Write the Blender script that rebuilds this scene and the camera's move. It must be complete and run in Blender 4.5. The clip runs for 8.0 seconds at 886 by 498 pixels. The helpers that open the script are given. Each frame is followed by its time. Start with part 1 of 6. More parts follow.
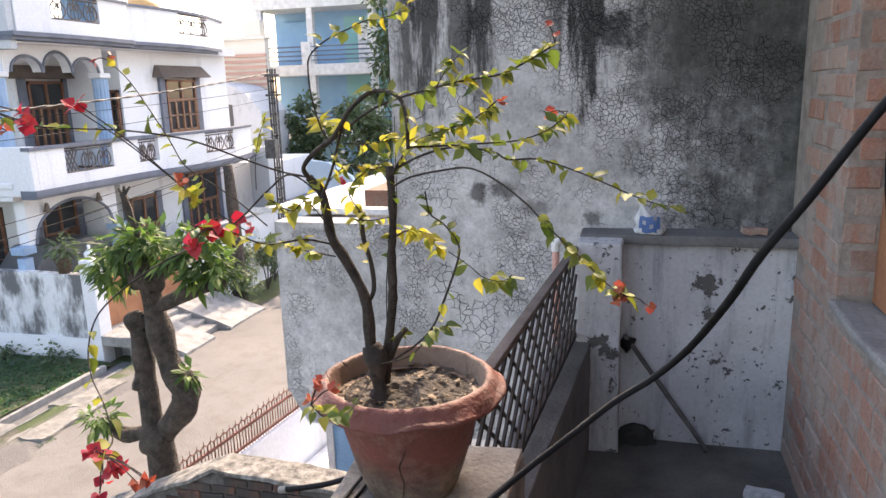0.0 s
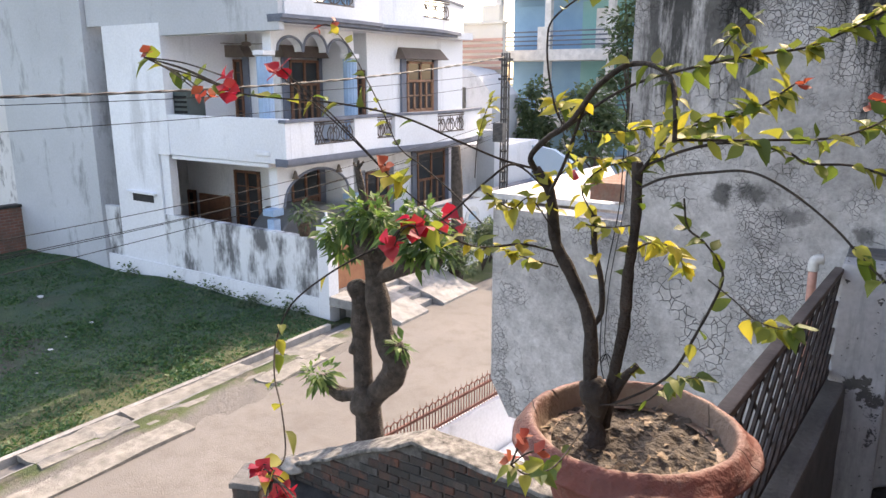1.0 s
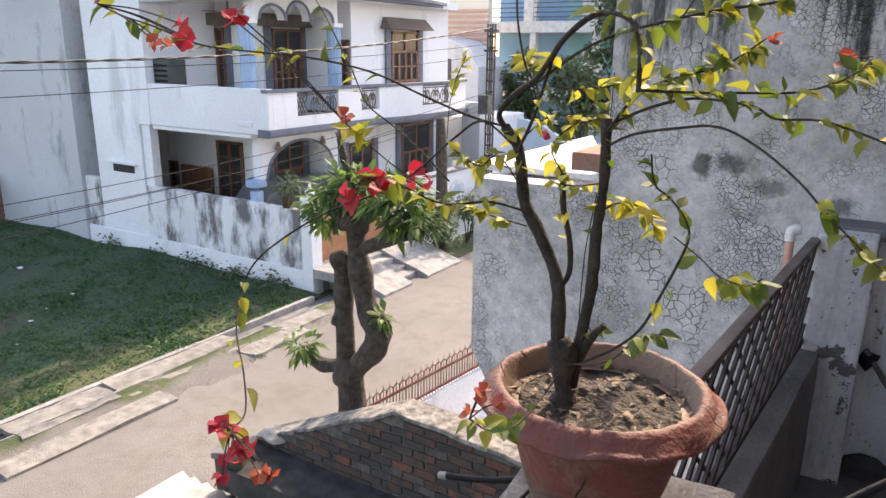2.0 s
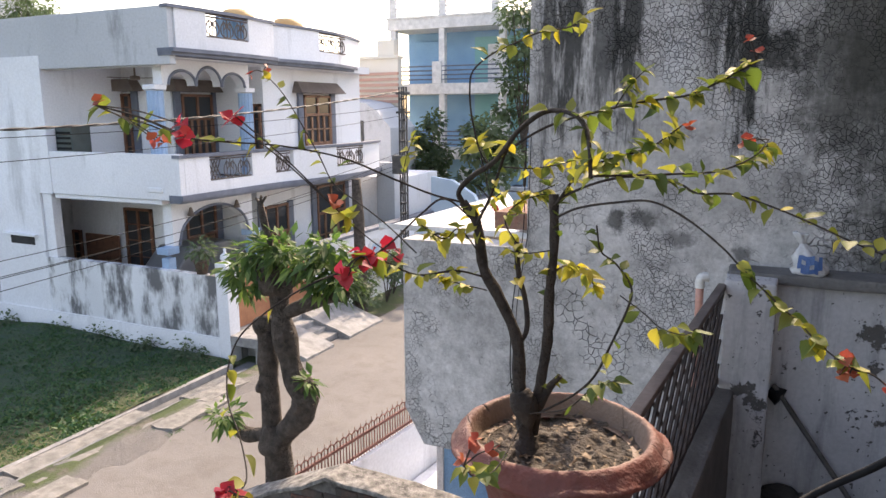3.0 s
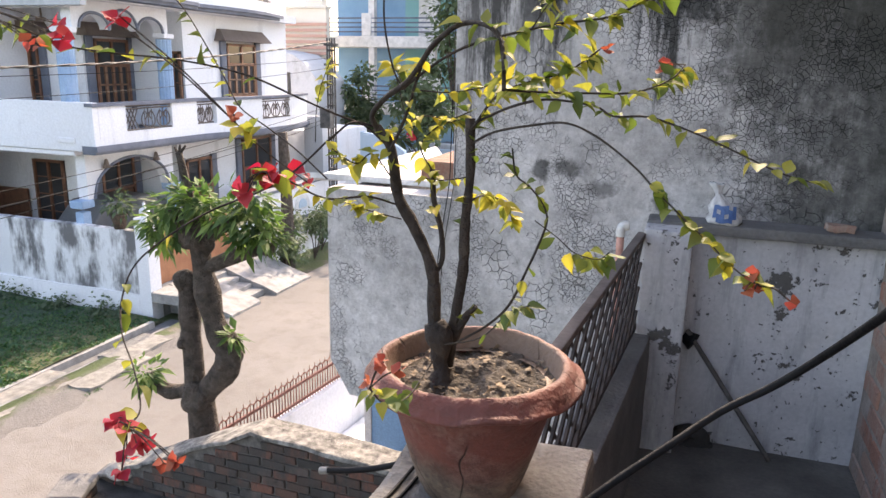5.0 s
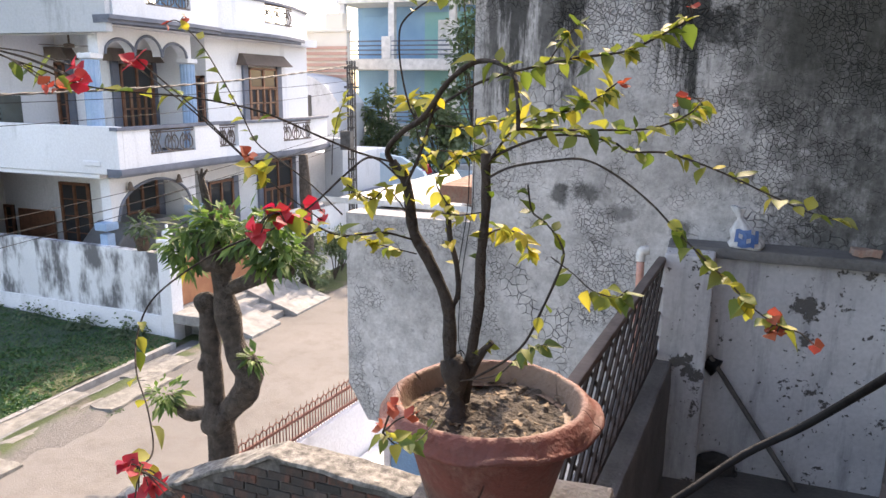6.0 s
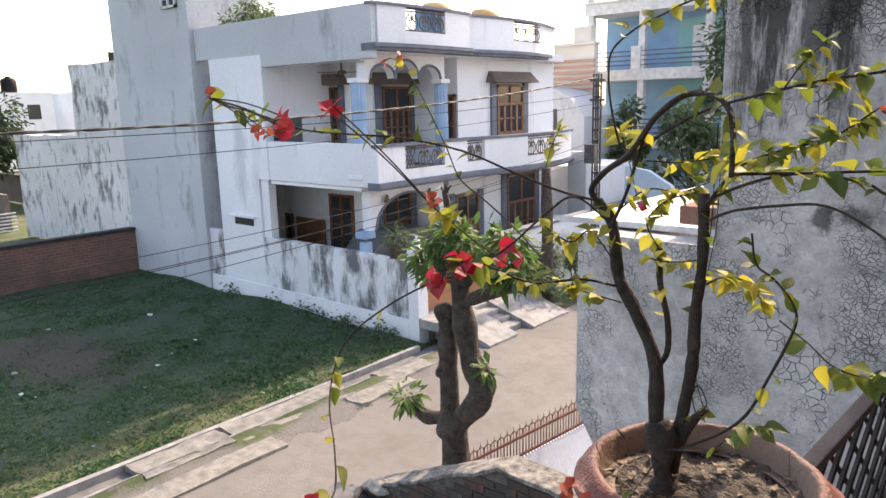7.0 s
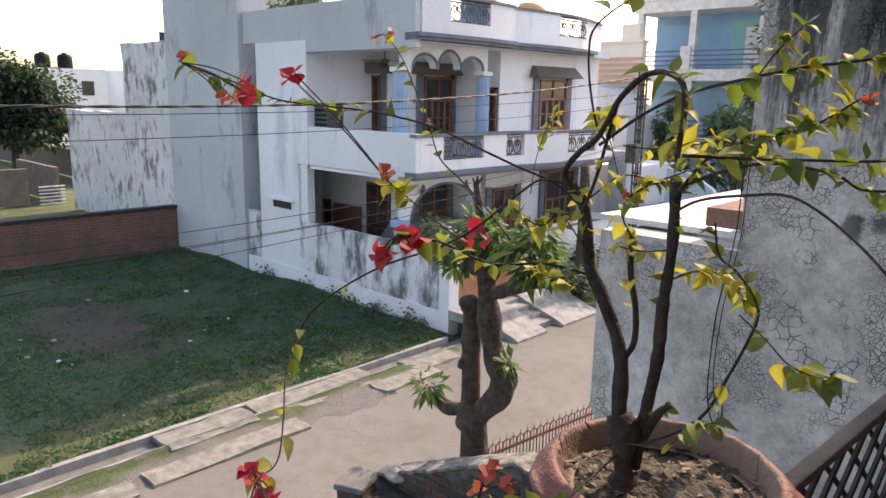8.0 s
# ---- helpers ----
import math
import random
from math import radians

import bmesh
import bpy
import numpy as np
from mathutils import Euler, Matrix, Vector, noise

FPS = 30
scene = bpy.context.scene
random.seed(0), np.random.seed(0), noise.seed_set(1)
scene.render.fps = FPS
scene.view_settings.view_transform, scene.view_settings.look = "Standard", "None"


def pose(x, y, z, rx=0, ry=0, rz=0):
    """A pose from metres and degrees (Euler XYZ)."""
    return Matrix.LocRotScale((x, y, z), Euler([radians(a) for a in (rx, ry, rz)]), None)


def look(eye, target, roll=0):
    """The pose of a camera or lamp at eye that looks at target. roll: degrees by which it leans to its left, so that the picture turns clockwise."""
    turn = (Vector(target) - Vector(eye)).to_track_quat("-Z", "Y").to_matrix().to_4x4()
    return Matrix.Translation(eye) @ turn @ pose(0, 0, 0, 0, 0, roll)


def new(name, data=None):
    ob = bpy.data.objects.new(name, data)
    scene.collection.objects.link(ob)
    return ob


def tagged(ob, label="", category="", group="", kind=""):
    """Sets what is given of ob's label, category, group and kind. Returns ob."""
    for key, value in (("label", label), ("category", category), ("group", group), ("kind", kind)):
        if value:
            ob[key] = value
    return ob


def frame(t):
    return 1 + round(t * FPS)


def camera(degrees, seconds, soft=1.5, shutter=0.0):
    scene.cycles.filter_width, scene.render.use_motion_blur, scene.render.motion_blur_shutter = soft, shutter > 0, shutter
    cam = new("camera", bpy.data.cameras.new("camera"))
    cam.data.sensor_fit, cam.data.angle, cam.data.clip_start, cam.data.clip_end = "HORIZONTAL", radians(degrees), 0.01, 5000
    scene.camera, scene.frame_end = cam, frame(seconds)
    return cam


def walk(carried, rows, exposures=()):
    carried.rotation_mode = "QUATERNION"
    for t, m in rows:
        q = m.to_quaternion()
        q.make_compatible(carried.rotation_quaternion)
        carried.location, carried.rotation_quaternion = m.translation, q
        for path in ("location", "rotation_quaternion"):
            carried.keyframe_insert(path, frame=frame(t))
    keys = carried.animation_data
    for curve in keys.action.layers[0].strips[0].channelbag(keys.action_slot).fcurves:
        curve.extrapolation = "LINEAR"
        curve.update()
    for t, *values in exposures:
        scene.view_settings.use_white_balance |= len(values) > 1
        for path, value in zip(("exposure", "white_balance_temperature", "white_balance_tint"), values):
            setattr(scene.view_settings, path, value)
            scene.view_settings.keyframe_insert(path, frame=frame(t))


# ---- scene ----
cam = camera(63.6, 8.0, soft=1.5)
PATH = [
    (0, (-0.262, 0.815, 1.568), (-0.784, 2.695, 1.13), -1.7),
    (0.5, (-0.339, 0.944, 1.563), (-1.043, 2.761, 1.109), 0.0),
    (1, (-0.35, 0.986, 1.554), (-1.413, 2.615, 1.089), 0.0),
    (1.2, (-0.345, 1.007, 1.539), (-1.402, 2.629, 1.035), 1.2),
    (2.3, (-0.335, 1.0, 1.533), (-1.313, 2.662, 1.002), -0.2),
    (2.5, (-0.34, 0.96, 1.553), (-1.229, 2.696, 1.109), -0.0),
    (3, (-0.351, 0.896, 1.568), (-1.182, 2.675, 1.188), -0.3),
    (3.5, (-0.351, 0.901, 1.548), (-1.116, 2.703, 1.135), 1.4),
    (4, (-0.333, 0.913, 1.526), (-1.004, 2.729, 1.023), 1.4),
    (4.5, (-0.334, 0.931, 1.498), (-0.948, 2.742, 0.91), 2.6),
    (5, (-0.34, 0.926, 1.522), (-0.98, 2.755, 1.029), 1.2),
    (5.2, (-0.342, 0.922, 1.534), (-1.003, 2.754, 1.079), 1.0),
    (6.3, (-0.338, 0.953, 1.544), (-1.079, 2.761, 1.118), 0.4),
    (6.5, (-0.337, 0.966, 1.555), (-1.232, 2.713, 1.173), -0.4),
    (7, (-0.325, 1.022, 1.565), (-1.6, 2.51, 1.163), -1.4),
    (7.5, (-0.289, 1.038, 1.556), (-1.719, 2.365, 1.113), -0.7),
    (8, (-0.27, 1.085, 1.545), (-1.619, 2.5, 1.124), 1.0),
]
walk(cam, [(t, look(eye, target, roll)) for t, eye, target, roll in PATH],
     [(t, stops, 8150, 19) for t, stops in ((0.0, 2.32), (1.0, 2.16), (2.5, 2.12), (3.0, 1.95), (3.5, 1.95), (4.5, 2.25), (5.0, 2.32), (5.2, 2.3), (6.5, 2.17), (7.0, 1.95), (7.5, 1.72), (8.0, 1.68))])

# ---- world, sun, exposure ----
SUN_AZ, SUN_EL = radians(-4.0), radians(40.0)   # azimuth from +y towards +x
world = bpy.data.worlds.new("sky")
scene.world = world
world.use_nodes = True
_nt = world.node_tree
_bg = _nt.nodes["Background"]
_sky = _nt.nodes.new("ShaderNodeTexSky")
_sky.sky_type = "NISHITA"
_sky.sun_disc = False
_sky.sun_elevation = SUN_EL
_sky.sun_rotation = SUN_AZ
_sky.air_density, _sky.dust_density, _sky.ozone_density = 1.0, 2.0, 1.0
_bg.inputs["Strength"].default_value = 0.15
_nt.links.new(_sky.outputs["Color"], _bg.inputs["Color"])
_sun = bpy.data.lights.new("sun", "SUN")
_sun.energy, _sun.angle, _sun.color = 1.9, radians(0.6), (1.0, 0.93, 0.83)
sun_lamp = new("sun", _sun)
_dir = Vector((math.sin(SUN_AZ) * math.cos(SUN_EL), math.cos(SUN_AZ) * math.cos(SUN_EL), math.sin(SUN_EL)))
sun_lamp.matrix_world = look(_dir * 40, (0, 0, 0))

# ---- materials ----
class Nodes:
    """Small wrapper to chain shader nodes."""
    def __init__(self, name):
        self.m = bpy.data.materials.new(name)
        self.m.use_nodes = True
        self.t = self.m.node_tree
        self.b = self.t.nodes["Principled BSDF"]
        self.out = self.t.nodes["Material Output"]
        self.co = self.t.nodes.new("ShaderNodeTexCoord").outputs["Object"]

    def add(self, kind, **kw):
        n = self.t.nodes.new(kind)
        for k, v in kw.items():
            setattr(n, k, v)
        return n

    def put(self, socket, value):
        if isinstance(value, bpy.types.NodeSocket):
            self.t.links.new(value, socket)
        else:
            socket.default_value = value

    def stretch(self, scale):
        n = self.add("ShaderNodeMapping")
        self.put(n.inputs["Vector"], self.co)
        n.inputs["Scale"].default_value = scale
        return n.outputs["Vector"]

    def noise(self, scale, detail=4.0, rough=0.55, vec=None, warp=0.0):
        n = self.add("ShaderNodeTexNoise")
        self.put(n.inputs["Vector"], vec if vec is not None else self.co)
        n.inputs["Scale"].default_value, n.inputs["Detail"].default_value = scale, detail
        n.inputs["Roughness"].default_value, n.inputs["Distortion"].default_value = rough, warp
        return n.outputs["Fac"]

    def edges(self, scale, vec=None, rand=1.0):
        n = self.add("ShaderNodeTexVoronoi", feature="DISTANCE_TO_EDGE")
        self.put(n.inputs["Vector"], vec if vec is not None else self.co)
        n.inputs["Scale"].default_value, n.inputs["Randomness"].default_value = scale, rand
        return n.outputs["Distance"]

    def ramp(self, fac, stops):
        n = self.add("ShaderNodeValToRGB")
        while len(n.color_ramp.elements) < len(stops):
            n.color_ramp.elements.new(0.5)
        for e, (p, c) in zip(n.color_ramp.elements, stops):
            e.position = p
            e.color = (*c, 1) if isinstance(c, tuple) else (c, c, c, 1)
        self.put(n.inputs["Fac"], fac)
        return n.outputs["Color"]

    def mix(self, fac, a, b, blend="MIX"):
        n = self.add("ShaderNodeMix", data_type="RGBA", blend_type=blend)
        self.put(n.inputs[0], fac)
        for s, v in ((n.inputs[6], a), (n.inputs[7], b)):
            self.put(s, (*v, 1) if isinstance(v, tuple) else v)
        return n.outputs[2]

    def math(self, op, a, b=0.5):
        n = self.add("ShaderNodeMath", operation=op)
        self.put(n.inputs[0], a)
        self.put(n.inputs[1], b)
        return n.outputs[0]

    def warped(self, scale, amount):
        n = self.add("ShaderNodeTexNoise")
        self.put(n.inputs["Vector"], self.co)
        n.inputs["Scale"].default_value = scale
        v = self.add("ShaderNodeVectorMath", operation="SCALE")
        self.put(v.inputs[0], n.outputs["Color"])
        v.inputs["Scale"].default_value = amount
        w = self.add("ShaderNodeVectorMath", operation="ADD")
        self.put(w.inputs[0], self.co)
        self.put(w.inputs[1], v.outputs[0])
        return w.outputs[0]

    def island(self):
        return self.add("ShaderNodeNewGeometry").outputs["Random Per Island"]

    def random(self):
        return self.add("ShaderNodeObjectInfo").outputs["Random"]

    def done(self, color, rough=0.8, bump=None, depth=0.01, metal=0.0, strength=1.0):
        self.put(self.b.inputs["Base Color"], (*color, 1) if isinstance(color, tuple) else color)
        self.put(self.b.inputs["Roughness"], rough)
        self.put(self.b.inputs["Metallic"], metal)
        if bump is not None:
            n = self.add("ShaderNodeBump")
            n.inputs["Distance"].default_value, n.inputs["Strength"].default_value = depth, strength
            self.put(n.inputs["Height"], bump)
            self.t.links.new(n.outputs["Normal"], self.b.inputs["Normal"])
        return self.m


def plain(name, a, b, scale=6.0, rough=0.75, depth=0.004, metal=0.0, fine=60.0):
    """Two-tone surface: broad blotches, fine grain and relief."""
    n = Nodes(name)
    big, small = n.noise(scale, 5), n.noise(fine, 3)
    c = n.mix(n.ramp(big, [(0.3, 0.0), (0.7, 1.0)]), a, b)
    c = n.mix(0.35, c, n.ramp(small, [(0.3, 0.35), (0.7, 1.0)]), "MULTIPLY")
    return n.done(c, rough, n.math("ADD", big, small), depth, metal)


def streaked(name, paint, dirt, amount=0.5, scale=1.0, rough=0.8, cut=0.55, tall=0.1):
    """Painted plaster with dark rain streaks and blotches of mould."""
    n = Nodes(name)
    run = n.noise(1.0, 5, 0.65, n.stretch((2.2 * scale, 2.2 * scale, 2.2 * tall * scale)))
    blot = n.noise(0.7 * scale, 6, 0.6)
    mould = n.ramp(n.math("MULTIPLY", run, n.math("ADD", blot, 0.5)), [(cut, 0.0), (cut + 0.16, amount)])
    broad = n.ramp(n.noise(0.35 * scale, 3), [(0.3, 0.78), (0.7, 1.0)])
    fine = n.noise(30 * scale, 4)
    c = n.mix(1.0, paint, broad, "MULTIPLY")
    c = n.mix(mould, c, dirt)
    c = n.mix(0.25, c, n.ramp(fine, [(0.3, 0.55), (0.65, 1.0)]), "MULTIPLY")
    return n.done(c, rough, n.math("ADD", fine, blot), 0.006)


def cracked(name, light, dark, stain, scale):
    """Weathered cement render: crazed with cracks, black rain runs, a darker upper far part and patches of its own."""
    n = Nodes(name)
    at = n.add("ShaderNodeSeparateXYZ")
    n.put(at.inputs[0], n.co)
    x, z = at.outputs["X"], at.outputs["Z"]
    w = n.warped(14.0, 0.05)
    fray = n.noise(9.0, 9, 0.78)
    frays = n.noise(1.0, 9, 0.76, n.stretch((20.0, 20.0, 3.0)))

    def patch(cx, cz, rx, rz, hard, ragged, edge=0.35):
        dx = n.math("MULTIPLY", n.math("SUBTRACT", x, cx), 1 / rx)
        dz = n.math("MULTIPLY", n.math("SUBTRACT", z, cz), 1 / rz)
        d = n.math("SQRT", n.math("ADD", n.math("MULTIPLY", dx, dx), n.math("MULTIPLY", dz, dz)))
        d = n.math("ADD", d, n.math("MULTIPLY", n.math("SUBTRACT", ragged, 0.5), 3.4))
        return n.ramp(d, [(max(0.0, 0.75 - edge), hard), (0.75 + edge * 0.5, 0.0)])

    # grey mottling at two scales
    base = n.mix(n.ramp(n.noise(2.4, 7, 0.7), [(0.36, 0.0), (0.62, 1.0)]), light, dark)
    pale = n.ramp(n.noise(1.0, 6, 0.65, n.stretch((3.0, 3.0, 1.2))), [(0.55, 0.0), (0.72, 0.55)])
    base = n.mix(pale, base, tuple(min(0.8, 1.12 * v) for v in light))
    # darker tone over the upper and far part, with frayed edges
    far_dark = n.math("ADD", n.math("ADD", n.noise(1.6, 9, 0.74), n.math("MULTIPLY", n.math("SUBTRACT", frays, 0.5), 0.35)), n.math("ADD", n.math("MULTIPLY", x, 0.40), n.math("MULTIPLY", z, 0.10)))
    base = n.mix(n.ramp(far_dark, [(0.48, 0.0), (0.62, 0.75), (0.80, 0.96)]), base, (0.058, 0.06, 0.053))
    # rain runs from the top and single blots
    for args in ((-1.21, 2.0, 0.10, 0.78, 0.92, frays), (-1.31, 1.85, 0.06, 0.65, 0.8, frays), (-1.06, 1.95, 0.09, 0.66, 0.8, frays), (-0.955, 2.0, 0.085, 0.80, 0.92, frays),
                 (-0.62, 2.0, 0.09, 0.36, 0.7, frays), (-0.50, 1.85, 0.11, 0.46, 0.95, frays), (-0.38, 1.80, 0.15, 0.13, 0.9, fray), (-0.86, 1.10, 0.10, 0.055, 0.75, fray),
                 (-0.98, 1.08, 0.05, 0.07, 0.8, fray), (-0.70, 1.02, 0.09, 0.05, 0.6, fray), (-0.47, 0.98, 0.05, 0.05, 0.7, fray), (0.05, 1.35, 0.30, 0.40, 0.5, fray),
                 (-0.5, 2.5, 0.8, 0.35, 0.6, frays)):
        base = n.mix(patch(*args), base, stain)
    base = n.mix(patch(-0.76, 1.72, 0.12, 0.34, 0.6, frays, 0.5), base, (0.66, 0.67, 0.68))
    fine = n.noise(70, 4)
    grime = n.noise(15, 9, 0.8)
    base = n.mix(0.55, base, n.ramp(grime, [(0.36, 0.35), (0.6, 1.0)]), "MULTIPLY")
    base = n.mix(0.35, base, n.ramp(fine, [(0.3, 0.45), (0.7, 1.0)]), "MULTIPLY")
    # cracks, finer and coarser fields
    small = n.ramp(n.edges(scale, w), [(0.0, 0.0), (0.055, 1.0)])
    small = n.math("MAXIMUM", small, n.ramp(n.noise(2.6, 5, 0.6), [(0.50, 1.0), (0.57, 0.0)]))
    large = n.ramp(n.edges(scale * 0.48, w), [(0.0, 0.0), (0.045, 1.0)])
    large = n.math("MAXIMUM", large, n.ramp(n.noise(2.1, 5, 0.6, n.warped(0.5, 3.0)), [(0.53, 1.0), (0.58, 0.0)]))
    line = n.math("MINIMUM", small, large)
    base = n.mix(1.0, base, n.ramp(line, [(0.0, 0.5), (1.0, 1.0)]), "MULTIPLY")
    return n.done(base, 0.92, n.math("ADD", line, n.math("MULTIPLY", fine, 0.35)), 0.007)


M = {}
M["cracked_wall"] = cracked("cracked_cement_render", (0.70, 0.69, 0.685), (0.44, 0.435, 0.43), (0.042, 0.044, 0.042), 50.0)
M["white_house"] = streaked("white_house_paint", (0.80, 0.82, 0.86), (0.24, 0.25, 0.26), 0.4, 0.8, 0.7, 0.57, 0.15)
M["gray_house"] = streaked("grey_side_render", (0.52, 0.545, 0.575), (0.14, 0.147, 0.15), 0.65, 0.7, 0.85, 0.56, 0.35)
M["boundary"] = streaked("mouldy_boundary_paint", (0.74, 0.765, 0.79), (0.075, 0.075, 0.08), 0.9, 1.2, 0.85, 0.44, 0.34)
M["ruin"] = streaked("ruined_whitewash", (0.70, 0.695, 0.69), (0.10, 0.10, 0.10), 0.85, 1.3, 0.9, 0.50, 0.5)
M["slate_paint"] = plain("slate_blue_trim", (0.10, 0.12, 0.16), (0.17, 0.19, 0.24), 3.0, 0.7)
M["blue_paint"] = plain("pale_blue_pillar_paint", (0.22, 0.36, 0.55), (0.33, 0.48, 0.66), 3.0, 0.65)
M["brown_paint"] = plain("brown_awning_paint", (0.11, 0.085, 0.075), (0.19, 0.15, 0.13), 2.5, 0.8)
M["wood"] = plain("varnished_window_wood", (0.14, 0.055, 0.03), (0.25, 0.11, 0.06), 8.0, 0.5)
M["wood_light"] = plain("pale_timber", (0.22, 0.11, 0.065), (0.30, 0.165, 0.10), 8.0, 0.55)
# near-black tone standing for the shade inside openings
M["shade_sheet"] = plain("painted_inside_shade", (0.02, 0.02, 0.022), (0.05, 0.05, 0.055), 2.0, 0.9)
M["concrete"] = plain("grey_cement", (0.20, 0.195, 0.19), (0.36, 0.355, 0.34), 5.0, 0.9, 0.008)
M["dark_concrete"] = plain("damp_grey_cement", (0.10, 0.10, 0.10), (0.20, 0.195, 0.19), 4.0, 0.85, 0.006)
M["floor_cement"] = plain("worn_balcony_cement", (0.05, 0.047, 0.043), (0.17, 0.16, 0.145), 3.0, 0.75, 0.005)
M["iron"] = plain("rusty_dark_iron", (0.016, 0.013, 0.012), (0.055, 0.034, 0.026), 25.0, 0.75, 0.002)
M["red_iron"] = plain("red_oxide_iron", (0.16, 0.055, 0.04), (0.24, 0.09, 0.065), 12.0, 0.65, 0.002)
M["black_rubber"] = plain("black_rubber_sheath", (0.004, 0.0045, 0.006), (0.010, 0.011, 0.013), 30.0, 0.6, 0.001)
M["white_sheet"] = plain("white_painted_sheet", (0.50, 0.51, 0.52), (0.74, 0.74, 0.74), 6.0, 0.6)
M["bark"] = plain("bougainvillea_bark", (0.018, 0.014, 0.012), (0.06, 0.047, 0.039), 40.0, 0.95, 0.006, 0.0, 150.0)
M["tree_bark"] = plain("street_tree_bark", (0.045, 0.035, 0.028), (0.14, 0.112, 0.092), 14.0, 0.95, 0.05, 0.0, 60.0)
M["sky_blue"] = plain("blue_villa_paint", (0.16, 0.34, 0.55), (0.22, 0.42, 0.62), 1.0, 0.7)
M["teal"] = plain("teal_villa_paint", (0.16, 0.40, 0.42), (0.22, 0.47, 0.48), 1.0, 0.7)
M["mortar"] = plain("grey_mortar", (0.22, 0.185, 0.16), (0.38, 0.33, 0.29), 12.0, 0.95, 0.006)
M["orange_paint"] = plain("orange_brown_paint", (0.30, 0.12, 0.06), (0.40, 0.18, 0.09), 4.0, 0.7)
M["pvc"] = plain("salmon_plastic_pipe", (0.60, 0.30, 0.24), (0.66, 0.36, 0.29), 10.0, 0.45, 0.001)
M["pvc_white"] = plain("white_plastic_elbow", (0.68, 0.68, 0.66), (0.76, 0.76, 0.74), 10.0, 0.4, 0.001)


def brick_material(name, tones, dusty, scale=11.0, amount=0.9, lo=0.42):
    n = Nodes(name)
    pick = n.random()
    shift = n.add("ShaderNodeVectorMath", operation="ADD")
    n.put(shift.inputs[0], n.co)
    n.put(shift.inputs[1], n.add("ShaderNodeObjectInfo").outputs["Location"])
    n.co = shift.outputs[0]
    c = n.ramp(pick, [(i / (len(tones) - 1), t) for i, t in enumerate(tones)])
    smear = n.noise(scale, 6, 0.7, n.stretch((1, 1, 0.45)))
    c = n.mix(n.ramp(smear, [(lo, 0.0), (lo + 0.14, amount)]), c, dusty)
    soot = n.ramp(n.noise(scale * 2.3, 5, 0.7), [(0.58, 0.0), (0.7, 0.6)])
    c = n.mix(soot, c, tuple(0.35 * v for v in dusty))
    fine = n.noise(90, 4)
    c = n.mix(0.4, c, n.ramp(fine, [(0.3, 0.4), (0.7, 1.0)]), "MULTIPLY")
    return n.done(c, 0.93, n.math("ADD", fine, n.noise(20, 3)), 0.006)


M["brick"] = brick_material("mortar_smeared_brick", [(0.34, 0.16, 0.11), (0.42, 0.22, 0.16), (0.30, 0.19, 0.15), (0.44, 0.30, 0.24)], (0.37, 0.315, 0.275), 7.0, 0.8, 0.45)
M["old_brick"] = brick_material("blackened_old_brick", [(0.06, 0.045, 0.04), (0.18, 0.075, 0.05), (0.04, 0.036, 0.033), (0.12, 0.065, 0.048), (0.10, 0.09, 0.083)], (0.05, 0.047, 0.044), 4.5, 0.9, 0.43)
M["lot_brick"] = brick_material("red_boundary_brick", [(0.22, 0.09, 0.06), (0.28, 0.13, 0.09), (0.18, 0.09, 0.07)], (0.25, 0.17, 0.13))


def grass_ground():
    n = Nodes("lawn_soil")
    at = n.add("ShaderNodeSeparateXYZ")
    n.put(at.inputs[0], n.co)
    big, mid, fine = n.noise(0.45, 6, 0.65), n.noise(2.0, 6, 0.7), n.noise(22, 5, 0.75)
    c = n.mix(n.ramp(mid, [(0.35, 0.0), (0.65, 1.0)]), (0.035, 0.088, 0.050), (0.07, 0.115, 0.05))
    dx = n.math("MULTIPLY", n.math("ADD", at.outputs["X"], 14.9), 0.34)
    dy = n.math("MULTIPLY", n.math("SUBTRACT", at.outputs["Y"], 6.3), 0.62)
    d = n.math("ADD", n.math("SQRT", n.math("ADD", n.math("MULTIPLY", dx, dx), n.math("MULTIPLY", dy, dy))), n.math("MULTIPLY", mid, 1.5))
    bare = n.math("MAXIMUM", n.ramp(n.math("MULTIPLY", d, 0.5), [(0.62, 0.9), (0.84, 0.0)]), n.ramp(big, [(0.60, 0.0), (0.70, 0.6)]))
    c = n.mix(bare, c, n.mix(mid, (0.065, 0.055, 0.045), (0.13, 0.10, 0.08)))
    # dry margin by the drain, brightened in colour for the sun on it
    rim = n.math("ADD", n.math("ADD", at.outputs["X"], 10.9), n.math("MULTIPLY", mid, 0.9))
    c = n.mix(n.ramp(rim, [(0.45, 0.0), (1.0, 0.75)]), c, n.mix(mid, (0.12, 0.14, 0.05), (0.19, 0.18, 0.085)))
    c = n.mix(0.7, c, n.ramp(fine, [(0.3, 0.3), (0.7, 1.0)]), "MULTIPLY")
    return n.done(c, 0.95, n.math("ADD", fine, mid), 0.06)


